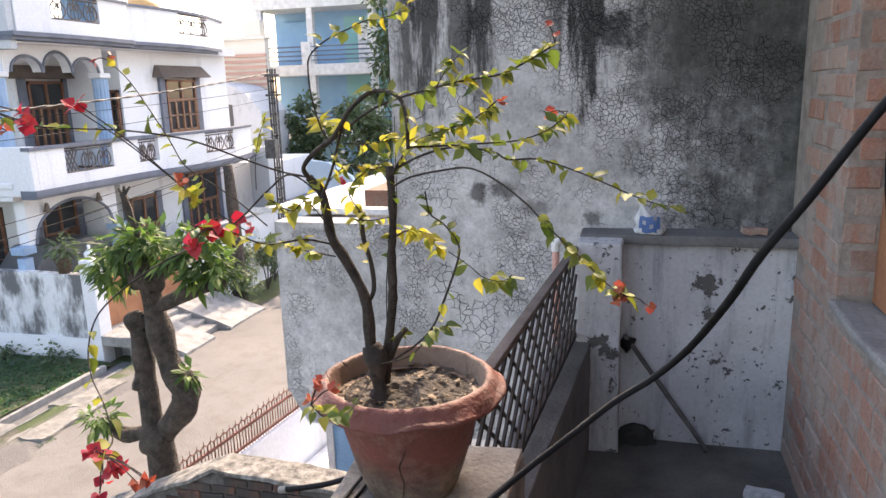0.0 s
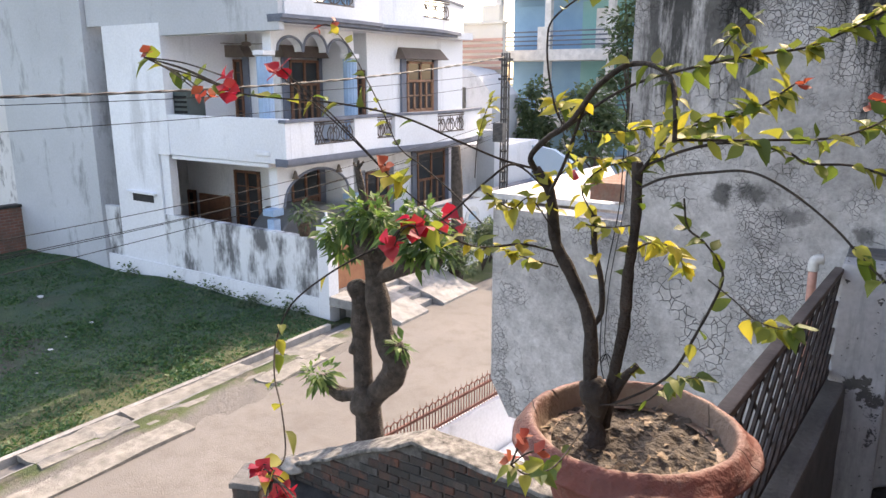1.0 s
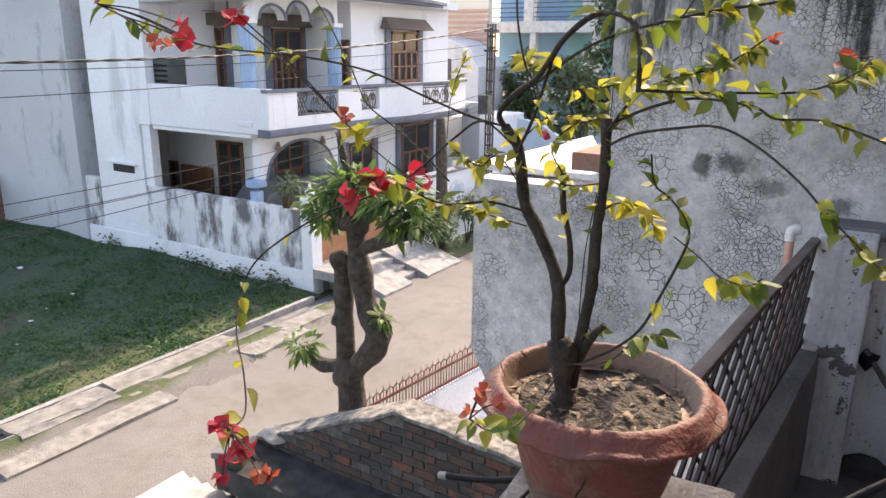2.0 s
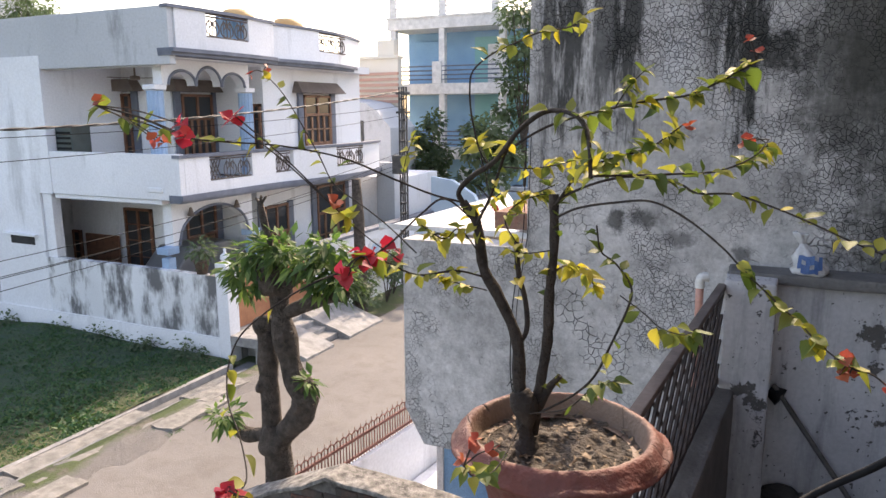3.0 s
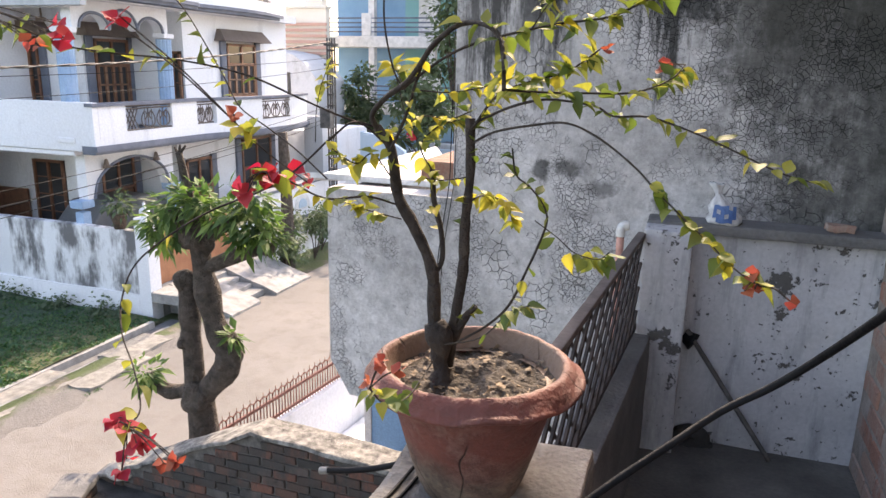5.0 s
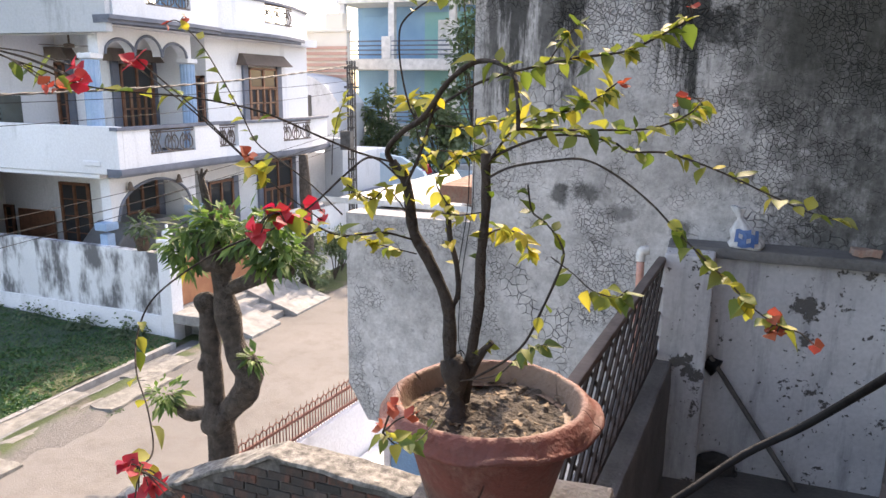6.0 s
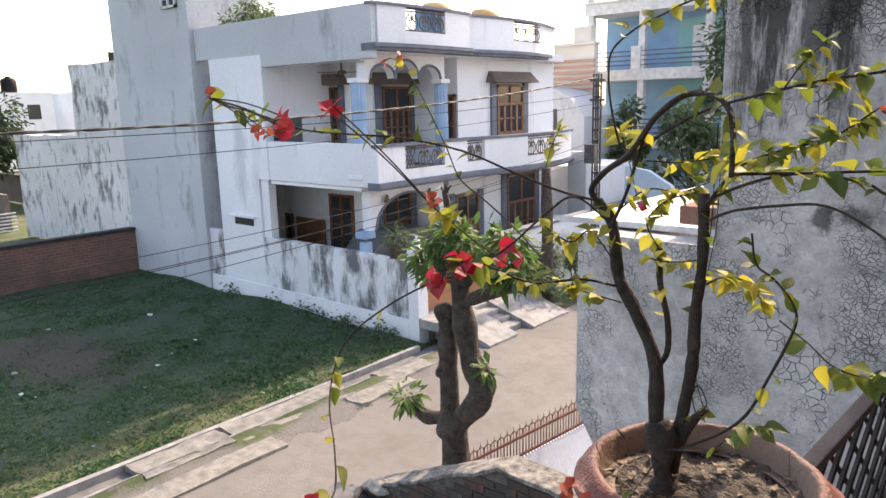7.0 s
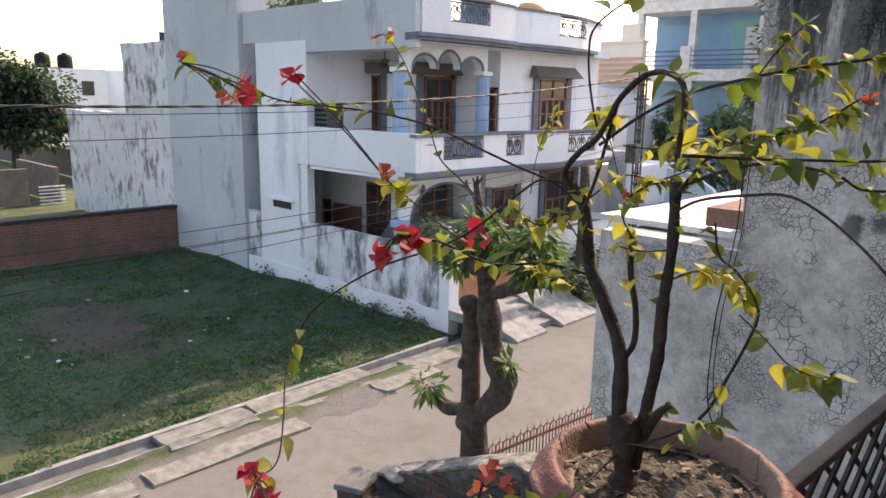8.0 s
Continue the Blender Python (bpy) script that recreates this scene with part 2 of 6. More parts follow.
def verge_ground():
    """Earth and thin grass that gives way to dust towards the lane."""
    n = Nodes("dry_verge")
    at = n.add("ShaderNodeSeparateXYZ")
    n.put(at.inputs[0], n.co)
    mid, broad, fine = n.noise(1.6, 6, 0.7), n.noise(0.7, 5, 0.6), n.noise(28, 5, 0.75)
    c = n.ramp(mid, [(0.32, (0.21, 0.192, 0.165)), (0.41, (0.14, 0.128, 0.09)), (0.48, (0.085, 0.115, 0.042))])
    edge = n.math("ADD", n.math("MULTIPLY", n.math("ADD", at.outputs["X"], 8.7), 0.9), n.math("MULTIPLY", broad, 1.1))
    c = n.mix(n.ramp(edge, [(0.42, 0.0), (0.62, 1.0)]), c, n.mix(mid, (0.215, 0.203, 0.19), (0.17, 0.16, 0.148)))
    c = n.mix(0.5, c, n.ramp(fine, [(0.3, 0.45), (0.7, 1.0)]), "MULTIPLY")
    return n.done(c, 0.95, n.math("ADD", fine, mid), 0.04)


def road_surface():
    n = Nodes("dusty_lane")
    big, mid, fine = n.noise(0.35, 5, 0.6), n.noise(3.0, 5, 0.65), n.noise(60, 3)
    c = n.ramp(big, [(0.3, (0.14, 0.132, 0.123)), (0.7, (0.20, 0.189, 0.177))])
    c = n.mix(n.ramp(mid, [(0.45, 0.0), (0.7, 0.5)]), c, (0.12, 0.105, 0.09))
    c = n.mix(0.35, c, n.ramp(fine, [(0.3, 0.5), (0.7, 1.0)]), "MULTIPLY")
    return n.done(c, 0.95, n.math("ADD", fine, mid), 0.012)


M["grass"], M["verge"], M["road"] = grass_ground(), verge_ground(), road_surface()


def leaf_material(name, tones, through_tone, rough=0.6, joined=False):
    """Thin leaf: glossy skin, light shining through."""
    n = Nodes(name)
    c = n.ramp(n.island() if joined else n.random(), [(i / max(1, len(tones) - 1), t) for i, t in enumerate(tones)])
    c = n.mix(0.35, c, n.ramp(n.noise(60, 3), [(0.3, 0.5), (0.7, 1.0)]), "MULTIPLY")
    m = n.done(c, rough)
    tr = n.add("ShaderNodeBsdfTranslucent")
    n.put(tr.inputs["Color"], n.mix(1.0, c, through_tone, "MULTIPLY"))
    add = n.add("ShaderNodeMixShader")
    add.inputs[0].default_value = 0.5
    n.t.links.new(n.b.outputs[0], add.inputs[1])
    n.t.links.new(tr.outputs[0], add.inputs[2])
    n.t.links.new(add.outputs[0], n.out.inputs["Surface"])
    return m


M["leaf"] = leaf_material("bougainvillea_leaf", [(0.10, 0.17, 0.03), (0.17, 0.22, 0.04), (0.25, 0.28, 0.05), (0.38, 0.36, 0.06)], (1.0, 1.0, 0.8))
M["leaf_dark"] = leaf_material("old_bougainvillea_leaf", [(0.07, 0.12, 0.03), (0.12, 0.17, 0.04), (0.20, 0.22, 0.06)], (1.0, 1.0, 0.8))
M["leaf_yellow"] = leaf_material("yellowed_leaf", [(0.55, 0.45, 0.05), (0.44, 0.42, 0.08), (0.34, 0.37, 0.08)], (1.0, 1.0, 0.8))
M["bract"] = leaf_material("red_bract", [(0.44, 0.022, 0.05), (0.52, 0.05, 0.06), (0.36, 0.018, 0.06)], (1.0, 0.8, 0.8))
M["bract_orange"] = leaf_material("faded_orange_bract", [(0.44, 0.12, 0.05), (0.36, 0.065, 0.05)], (1.0, 0.8, 0.8))
M["tree_leaf"] = leaf_material("street_tree_leaf", [(0.05, 0.10, 0.04), (0.10, 0.18, 0.055), (0.21, 0.30, 0.10)], (0.9, 1.0, 0.6), joined=True)
M["dark_leaf"] = leaf_material("dark_mango_leaf", [(0.028, 0.055, 0.036), (0.045, 0.08, 0.05), (0.07, 0.11, 0.065)], (0.9, 1.0, 0.6), joined=True)
# greens lightened and greyed: distance haze put into the leaf tones
M["hazed_leaf"] = leaf_material("haze_paled_leaf", [(0.085, 0.13, 0.08), (0.12, 0.17, 0.10), (0.16, 0.21, 0.13)], (0.9, 1.0, 0.6), joined=True)


def terracotta():
    n = Nodes("painted_clay_pot")
    blot = n.noise(7, 6, 0.65)
    c = n.mix(n.ramp(blot, [(0.35, 0.0), (0.65, 1.0)]), (0.185, 0.050, 0.037), (0.085, 0.032, 0.027))
    z = n.add("ShaderNodeSeparateXYZ")
    n.put(z.inputs[0], n.co)
    low = n.ramp(n.math("ADD", z.outputs["Z"], n.math("MULTIPLY", blot, 0.16)), [(0.135, 1.0), (0.165, 0.0)])
    c = n.mix(n.math("MULTIPLY", low, 0.85), c, n.mix(n.ramp(n.noise(30, 5, 0.7), [(0.4, 0.0), (0.6, 1.0)]), (0.055, 0.045, 0.036), (0.16, 0.13, 0.10)))
    reach = n.math("SQRT", n.math("ADD", n.math("MULTIPLY", z.outputs["X"], z.outputs["X"]), n.math("MULTIPLY", z.outputs["Y"], z.outputs["Y"])))
    mouth = n.math("MULTIPLY", n.ramp(n.math("ADD", reach, n.math("MULTIPLY", blot, 0.03)), [(0.133, 1.0), (0.141, 0.0)]), n.ramp(z.outputs["Z"], [(0.160, 0.0), (0.164, 1.0)]))
    c = n.mix(n.math("MULTIPLY", mouth, 0.8), c, (0.23, 0.175, 0.13))
    chalk = n.ramp(n.noise(13, 7, 0.75), [(0.52, 0.0), (0.68, 0.5)])
    c = n.mix(chalk, c, (0.32, 0.19, 0.15))
    tall = n.add("ShaderNodeVectorMath", operation="MULTIPLY")
    n.put(tall.inputs[0], n.warped(9.0, 0.07))
    tall.inputs[1].default_value = (1.0, 1.0, 0.4)
    crack = n.edges(9.0, tall.outputs[0])
    line = n.math("MAXIMUM", n.ramp(crack, [(0.0, 0.0), (0.010, 1.0)]), n.ramp(n.noise(6.0, 3), [(0.47, 1.0), (0.52, 0.0)]))
    c = n.mix(1.0, c, n.ramp(line, [(0.0, 0.25), (1.0, 1.0)]), "MULTIPLY")
    fine = n.noise(120, 4)
    c = n.mix(0.3, c, n.ramp(fine, [(0.3, 0.5), (0.7, 1.0)]), "MULTIPLY")
    return n.done(c, 0.66, n.math("ADD", n.math("ADD", line, chalk), n.math("MULTIPLY", fine, 0.8)), 0.004)


M["pot"] = terracotta()
M["soil"] = plain("dry_potting_soil", (0.05, 0.04, 0.032), (0.15, 0.125, 0.10), 25.0, 0.97, 0.01, 0.0, 140.0)


def glass_pane():
    n = Nodes("window_glass")
    m = n.done((0.03, 0.035, 0.04), 0.08)
    return m


M["glass"] = glass_pane()
M["bag_blue"] = plain("blue_bag_print", (0.03, 0.10, 0.28), (0.08, 0.18, 0.40), 20.0, 0.5)
M["litter"] = plain("dry_leaf_litter", (0.30, 0.23, 0.16), (0.16, 0.11, 0.07), 60.0, 0.9)
M["mortar_dark"] = plain("sooty_mortar", (0.05, 0.048, 0.045), (0.15, 0.14, 0.13), 14.0, 0.95, 0.006)
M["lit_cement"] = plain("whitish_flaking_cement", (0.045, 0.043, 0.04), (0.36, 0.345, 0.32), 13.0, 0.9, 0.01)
M["black_cement"] = plain("black_algae_cement", (0.014, 0.014, 0.014), (0.055, 0.053, 0.05), 6.0, 0.9, 0.008)
M["tin"] = plain("grey_tin", (0.20, 0.215, 0.225), (0.33, 0.345, 0.355), 6.0, 0.7, 0.002, 0.15)
M["cream"] = plain("cream_paint", (0.66, 0.62, 0.54), (0.74, 0.70, 0.63), 1.0, 0.8)
M["rose"] = plain("rose_band_paint", (0.50, 0.28, 0.22), (0.58, 0.36, 0.29), 1.0, 0.8)
M["pale_blue"] = plain("pale_blue_wall_paint", (0.36, 0.48, 0.60), (0.44, 0.56, 0.66), 1.0, 0.8)
M["pole_steel"] = plain("dull_pole_steel", (0.07, 0.07, 0.07), (0.15, 0.148, 0.145), 6.0, 0.7, 0.002, 0.3)
M["twisted"] = plain("grey_power_cable", (0.014, 0.015, 0.016), (0.04, 0.041, 0.043), 30.0, 0.6, 0.002)
M["cooler_green"] = plain("dark_green_enamel", (0.02, 0.04, 0.045), (0.05, 0.08, 0.085), 3.0, 0.4, 0.001)
M["grass_blade"] = leaf_material("grass_blade", [(0.04, 0.115, 0.058), (0.06, 0.145, 0.065), (0.11, 0.175, 0.07)], (0.9, 1.0, 0.6), 0.6, True)


def lot_brick_far():
    """Brickwork of the far lot wall, coursed at true size."""
    n = Nodes("far_brickwork")
    t = n.add("ShaderNodeTexBrick")
    v = n.add("ShaderNodeSeparateXYZ")
    n.put(v.inputs[0], n.co)
    w = n.add("ShaderNodeCombineXYZ")
    n.put(w.inputs[0], v.outputs["Y"])
    n.put(w.inputs[1], v.outputs["Z"])
    n.put(t.inputs["Vector"], w.outputs[0])
    for key, val in (("Scale", 1.0), ("Mortar Size", 0.008), ("Brick Width", 0.235), ("Row Height", 0.085)):
        t.inputs[key].default_value = val
    t.inputs["Color1"].default_value = (0.24, 0.10, 0.07, 1)
    t.inputs["Color2"].default_value = (0.17, 0.075, 0.055, 1)
    t.inputs["Mortar"].default_value = (0.22, 0.19, 0.17, 1)
    c = n.mix(n.ramp(n.noise(1.2, 5, 0.65), [(0.45, 0.0), (0.65, 0.7)]), t.outputs["Color"], (0.10, 0.075, 0.06))
    return n.done(c, 0.95, t.outputs["Fac"], -0.008)


M["lot_brick_far"] = lot_brick_far()
M["pale_mortar"] = plain("pale_cement_mortar", (0.30, 0.27, 0.235), (0.46, 0.42, 0.37), 14.0, 0.92, 0.006, 0.0, 110.0)
M["roof_orange"] = plain("faded_orange_plastic", (0.50, 0.30, 0.12), (0.58, 0.38, 0.18), 2.0, 0.6, 0.002)


def peeling():
    """Whitewash that flakes off in dark patches, damp towards the foot by its own noise."""
    n = Nodes("peeling_whitewash")
    broad, fine = n.noise(2.2, 5, 0.6), n.noise(60, 4)
    c = n.mix(n.ramp(broad, [(0.3, 0.0), (0.7, 1.0)]), (0.38, 0.375, 0.385), (0.56, 0.555, 0.565))
    run = n.ramp(n.noise(1.0, 6, 0.7, n.stretch((11, 11, 1.6))), [(0.50, 0.0), (0.68, 0.7)])
    c = n.mix(run, c, (0.20, 0.20, 0.21))
    flake = n.ramp(n.noise(6.5, 7, 0.72), [(0.60, 0.0), (0.615, 1.0)])
    spots = n.ramp(n.noise(34, 3, 0.6), [(0.665, 0.0), (0.685, 1.0)])
    gone = n.math("MAXIMUM", flake, spots)
    c = n.mix(gone, c, (0.10, 0.095, 0.09))
    c = n.mix(0.3, c, n.ramp(fine, [(0.3, 0.5), (0.7, 1.0)]), "MULTIPLY")
    return n.done(c, 0.88, n.math("SUBTRACT", n.math("MULTIPLY", fine, 0.3), gone), 0.004)


M["end_wall"] = peeling()
M["slab_stone"] = plain("pale_slab_cement", (0.17, 0.162, 0.145), (0.33, 0.315, 0.285), 6.0, 0.94, 0.02)
M["iron_top"] = plain("worn_brown_rail", (0.07, 0.055, 0.047), (0.16, 0.13, 0.115), 9.0, 0.7, 0.003)
M["black_rubber"].node_tree.nodes["Principled BSDF"].inputs["Specular IOR Level"].default_value = 0.15
M["pillar_cement"] = plain("stained_pillar_cement", (0.06, 0.058, 0.055), (0.21, 0.20, 0.188), 9.0, 0.9, 0.008, 0.0, 90.0)
M["car_paint"] = plain("dusty_grey_car_paint", (0.10, 0.105, 0.11), (0.17, 0.175, 0.18), 2.0, 0.35, 0.001)


# ---- building helpers ----
def box(bm, x0, x1, y0, y1, z0, z1, m=None):
    vs = [bm.verts.new((x, y, z)) for x in (x0, x1) for y in (y0, y1) for z in (z0, z1)]
    if m is not None:
        for v in vs:
            v.co = m @ v.co
    for f in ((0, 1, 3, 2), (4, 6, 7, 5), (0, 4, 5, 1), (2, 3, 7, 6), (0, 2, 6, 4), (1, 5, 7, 3)):
        bm.faces.new([vs[i] for i in f])
    return bm


def blocks(*spans):
    bm = bmesh.new()
    for s in spans:
        box(bm, *s)
    return bm


def soften(bm, width=0.01, segments=2):
    bmesh.ops.recalc_face_normals(bm, faces=bm.faces)
    bmesh.ops.bevel(bm, geom=[e for e in bm.edges if len(e.link_faces) == 2 and e.calc_face_angle() > 0.5],
                    offset=width, segments=segments, affect="EDGES", profile=0.6)
    return bm


def roughen(bm, cuts, amount, scale, seed=0.0):
    """Cut the mesh finer and push its points about, for worn masonry."""
    if cuts:
        bmesh.ops.subdivide_edges(bm, edges=bm.edges[:], cuts=cuts, use_grid_fill=True)
    for v in bm.verts:
        v.co += noise.noise_vector(v.co * scale + Vector((seed, seed, seed))) * amount
    return bm


def prism(bm, outline, axis, a, b):
    """Extrude a closed outline of (u, v) along axis x or y from a to b."""
    def at(u, v, w):
        return (w, u, v) if axis == "x" else (u, w, v) if axis == "y" else (u, v, w)
    lo = [bm.verts.new(at(u, v, a)) for u, v in outline]
    hi = [bm.verts.new(at(u, v, b)) for u, v in outline]
    bm.faces.new(lo)
    bm.faces.new(hi[::-1])
    k = len(lo)
    for i in range(k):
        bm.faces.new((lo[i], hi[i], hi[(i + 1) % k], lo[(i + 1) % k]))
    return bm


def lathe(bm, profile, n=40, centre=(0, 0), wobble=0.0):
    rings = []
    for r, z in profile:
        ring = []
        for i in range(n):
            a = 2 * math.pi * i / n
            k = 1 + wobble * noise.noise((math.cos(a) * 1.5, math.sin(a) * 1.5, z * 6))
            ring.append(bm.verts.new((centre[0] + r * k * math.cos(a), centre[1] + r * k * math.sin(a), z)))
        rings.append(ring)
    for p, q in zip(rings, rings[1:]):
        for i in range(n):
            bm.faces.new((p[i], p[(i + 1) % n], q[(i + 1) % n], q[i]))
    return rings


def tube(bm, points, r0, r1=None, sides=8, knots=0.0):
    """A tapered tube along a smooth line through the points."""
    r1 = r0 if r1 is None else r1
    pts = [Vector(p) for p in points]
    line = []
    for i in range(len(pts) - 1):
        a, b = pts[i], pts[i + 1]
        ta = (pts[i + 1] - pts[i - 1]) / 2 if i else b - a
        tb = (pts[i + 2] - pts[i]) / 2 if i + 2 < len(pts) else b - a
        for k in range(5):
            s = k / 5
            line.append((2 * s**3 - 3 * s**2 + 1) * a + (s**3 - 2 * s**2 + s) * ta + (3 * s**2 - 2 * s**3) * b + (s**3 - s**2) * tb)
    line.append(pts[-1])
    rings, side = [], Vector((0.31, 0.2, 0.93)).normalized()
    for i, p in enumerate(line):
        d = (line[min(i + 1, len(line) - 1)] - line[max(i - 1, 0)]).normalized()
        u = d.cross(side)
        if u.length < 1e-3:
            u = d.orthogonal()
        u.normalize()
        side = u.cross(d).normalized()
        r = r0 + (r1 - r0) * i / (len(line) - 1)
        r *= 1 + knots * noise.noise(p * 14 / max(0.2, r0 * 30))
        rings.append([bm.verts.new(p + r * (math.cos(2 * math.pi * k / sides) * u + math.sin(2 * math.pi * k / sides) * side)) for k in range(sides)])
    for p, q in zip(rings, rings[1:]):
        for k in range(sides):
            bm.faces.new((p[k], p[(k + 1) % sides], q[(k + 1) % sides], q[k]))
    bm.faces.new(rings[0][::-1])
    bm.faces.new(rings[-1])
    return line


def part(name, bm, material, parent=None, label="", smooth=False):
    bmesh.ops.recalc_face_normals(bm, faces=bm.faces)
    mesh = bpy.data.meshes.new(name)
    bm.to_mesh(mesh)
    bm.free()
    mesh.materials.append(M[material])
    if smooth:
        mesh.shade_smooth()
    ob = new(name, mesh)
    if parent is not None:
        ob.parent = parent
        if parent.type == "EMPTY":
            ob.matrix_parent_inverse = Matrix.Translation(-parent.location)
    if label:
        ob["label"] = label
    return ob


def thing(name, label, category, group="", kind="", at=(0, 0, 0)):
    ob = new(name)
    ob.location = at
    ob.empty_display_size = 0.1
    return tagged(ob, label, category, group, kind)


def structure(name, bm, material, label, category):
    return tagged(part(name, bm, material), label, category, kind="structure")


def rnd(a, b):
    return random.uniform(a, b)

# ---- ground, lane, lot ----
G = -3.2   # level of the lane

def sheet(x0, x1, y0, y1, z, nx, ny, bump, scale):
    bm = bmesh.new()
    rows = [[bm.verts.new((x0 + (x1 - x0) * i / nx, y0 + (y1 - y0) * j / ny, 0)) for j in range(ny + 1)] for i in range(nx + 1)]
    for row in rows:
        for v in row:
            v.co.z = z + bump * noise.noise(v.co * scale)
    for i in range(nx):
        for j in range(ny):
            bm.faces.new((rows[i][j], rows[i + 1][j], rows[i + 1][j + 1], rows[i][j + 1]))
    return bm

structure("ground", sheet(-600, 600, -600, 600, G - 0.10, 40, 40, 0.0, 1), "verge", "dusty earth ground reaching to the horizon", "ground")
structure("road", sheet(-8.6, -2.0, -20, 70, G, 30, 260, 0.015, 0.8), "road", "dusty pale concrete lane with worn edges", "road")
bm = sheet(-9.05, -7.4, -20, 11.6, G, 40, 300, 0.022, 1.6)
for v in bm.verts:
    v.co.z += 0.05 - 0.085 * (v.co.x + 9.05) / 1.3 + 0.02 * noise.noise((v.co.x * 3.5, v.co.y * 2.2, 6))
structure("verge", bm, "verge", "strip of dry grass and earth along the drain", "verge")
structure("lot_ground", sheet(-21.3, -9.52, -20, 11.2, G + 0.02, 90, 200, 0.10, 0.5), "grass", "green weedy ground of the empty lot", "ground")

# open drain with concrete lips
drain = thing("drain", "open concrete drain channel along the lane", "drain", kind="structure")
part("drain_floor", blocks((-9.5, -9.1, -20, 11.4, G - 0.09, G - 0.06)), "dark_concrete", drain)
part("drain_lip", roughen(blocks((-9.56, -9.46, -20, 10.9, G - 0.3, G + 0.07)), 5, 0.03, 1.3), "concrete", drain)
part("drain_lip", roughen(blocks((-9.12, -9.02, -20, 10.9, G - 0.3, G + 0.04)), 5, 0.03, 1.1), "concrete", drain)
for y0, y1, x0, x1, tilt in ((4.95, 6.3, -9.45, -8.85, 0.02), (6.4, 8.6, -9.5, -8.8, -0.03), (9.3, 10.4, -9.2, -8.6, 0.02),
                             (2.5, 4.2, -8.55, -8.15, 0.0), (4.4, 6.7, -8.6, -8.2, 0.0), (0.2, 2.2, -8.5, -8.1, 0.0), (8.3, 9.6, -8.75, -8.35, 0.0)):
    slab = roughen(blocks((x0, x1, y0, y1, G - 0.04, G + 0.05)), 5, 0.035, 4.5, y0)
    for v in slab.verts:
        v.co.z += tilt * (v.co.x - x0)
    tagged(part("stone_slab", slab, "slab_stone"), "cracked pale concrete slab lying over the drain edge", "slab", "slabs along the drain")


# ---- own balcony ----
structure("floor", roughen(blocks((-0.62, 0.5, -2.5, 3.96, -0.15, 0.0)), 8, 0.006, 3), "floor_cement", "worn grey cement balcony floor", "floor")
structure("wall_end", roughen(blocks((-0.40, 0.42, 3.90, 4.0, -0.02, 0.90)), 8, 0.008, 4), "end_wall", "peeling whitewashed end wall of the balcony", "wall")
structure("wall_cap", roughen(soften(blocks((-0.50, 0.42, 3.86, 4.02, 0.90, 0.945)), 0.012), 6, 0.008, 6), "dark_concrete", "dark weathered coping slab on the end wall", "coping")
structure("pillar_end", roughen(soften(blocks((-0.50, -0.315, 3.74, 3.93, -0.02, 0.93)), 0.01), 6, 0.007, 5), "end_wall", "stained white plaster pillar at the railing's end", "pillar")
# added slab out of view; cuts sky light on the wall's upper right
structure("ceiling", blocks((-0.36, 0.62, 2.8, 4.045, 2.66, 2.78)), "concrete", "unseen cement slab added over the balcony to shade it", "ceiling")
RAIL_A, RAIL_B = Vector((-0.508, 3.74, 0)), Vector((-0.626, 1.95, 0))
rail_dir = (RAIL_B - RAIL_A).normalized()
RAIL = Matrix.Translation(RAIL_A) @ rail_dir.to_track_quat("Y", "Z").to_matrix().to_4x4()
RAIL_LEN = (RAIL_B - RAIL_A).length
bm = blocks((-0.070, 0.07, -0.15, RAIL_LEN + 0.1, -0.15, 0.50))
bm.transform(RAIL)
structure("parapet", roughen(soften(bm, 0.012), 8, 0.008, 5), "dark_concrete", "low damp-stained cement parapet under the railing", "wall")
pillar = roughen(soften(blocks((-0.726, -0.44, 1.682, 1.955, -3.2, 0.94)), 0.012), 7, 0.012, 6)
structure("pillar_corner", pillar, "pillar_cement", "chipped cement corner pillar carrying the flower pot", "pillar")
# paler mortar colour paints the sunlit patch beside the pot
tagged(part("sun_patch_slab", roughen(soften(blocks((-0.545, -0.443, 1.715, 1.942, 0.937, 0.953)), 0.004), 4, 0.004, 12), "pale_mortar"), "pale slab standing in for the sun patch on the corner pillar", "slab")
bm = roughen(soften(blocks((-0.028, 0.028, -0.012, 0.012, -0.022, 0.022)), 0.004), 2, 0.005, 30)
bm.transform(pose(-0.668, 1.668, 0.928, 12, 24, 35))
tagged(part("broken_brick", bm, "concrete"), "broken mortar-covered brick wedged at the pillar's chipped corner", "brick")
structure("parapet_near", roughen(blocks((-0.72, -0.58, -2.5, 1.69, -3.2, 0.45)), 4, 0.008, 5), "dark_concrete", "low cement parapet at the near side", "wall")


# ---- neighbour's building ----
bm = bmesh.new()
prism(bm, [(-2.05, 0.02), (-1.94, -0.17), (1.6, -0.17), (1.6, 2.88), (-1.39, 2.88), (-1.39, 0.93), (-2.05, 0.93)], "y", 4.05, 4.22)
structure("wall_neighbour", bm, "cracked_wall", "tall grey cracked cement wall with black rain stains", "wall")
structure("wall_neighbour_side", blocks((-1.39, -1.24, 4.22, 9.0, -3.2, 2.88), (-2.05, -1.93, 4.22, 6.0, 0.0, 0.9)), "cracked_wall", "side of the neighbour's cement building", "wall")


# ---- white house over the lane ----
HX, HY = -10.83, 11.3      # front and side faces
PX = -11.5                 # plane of the pillars
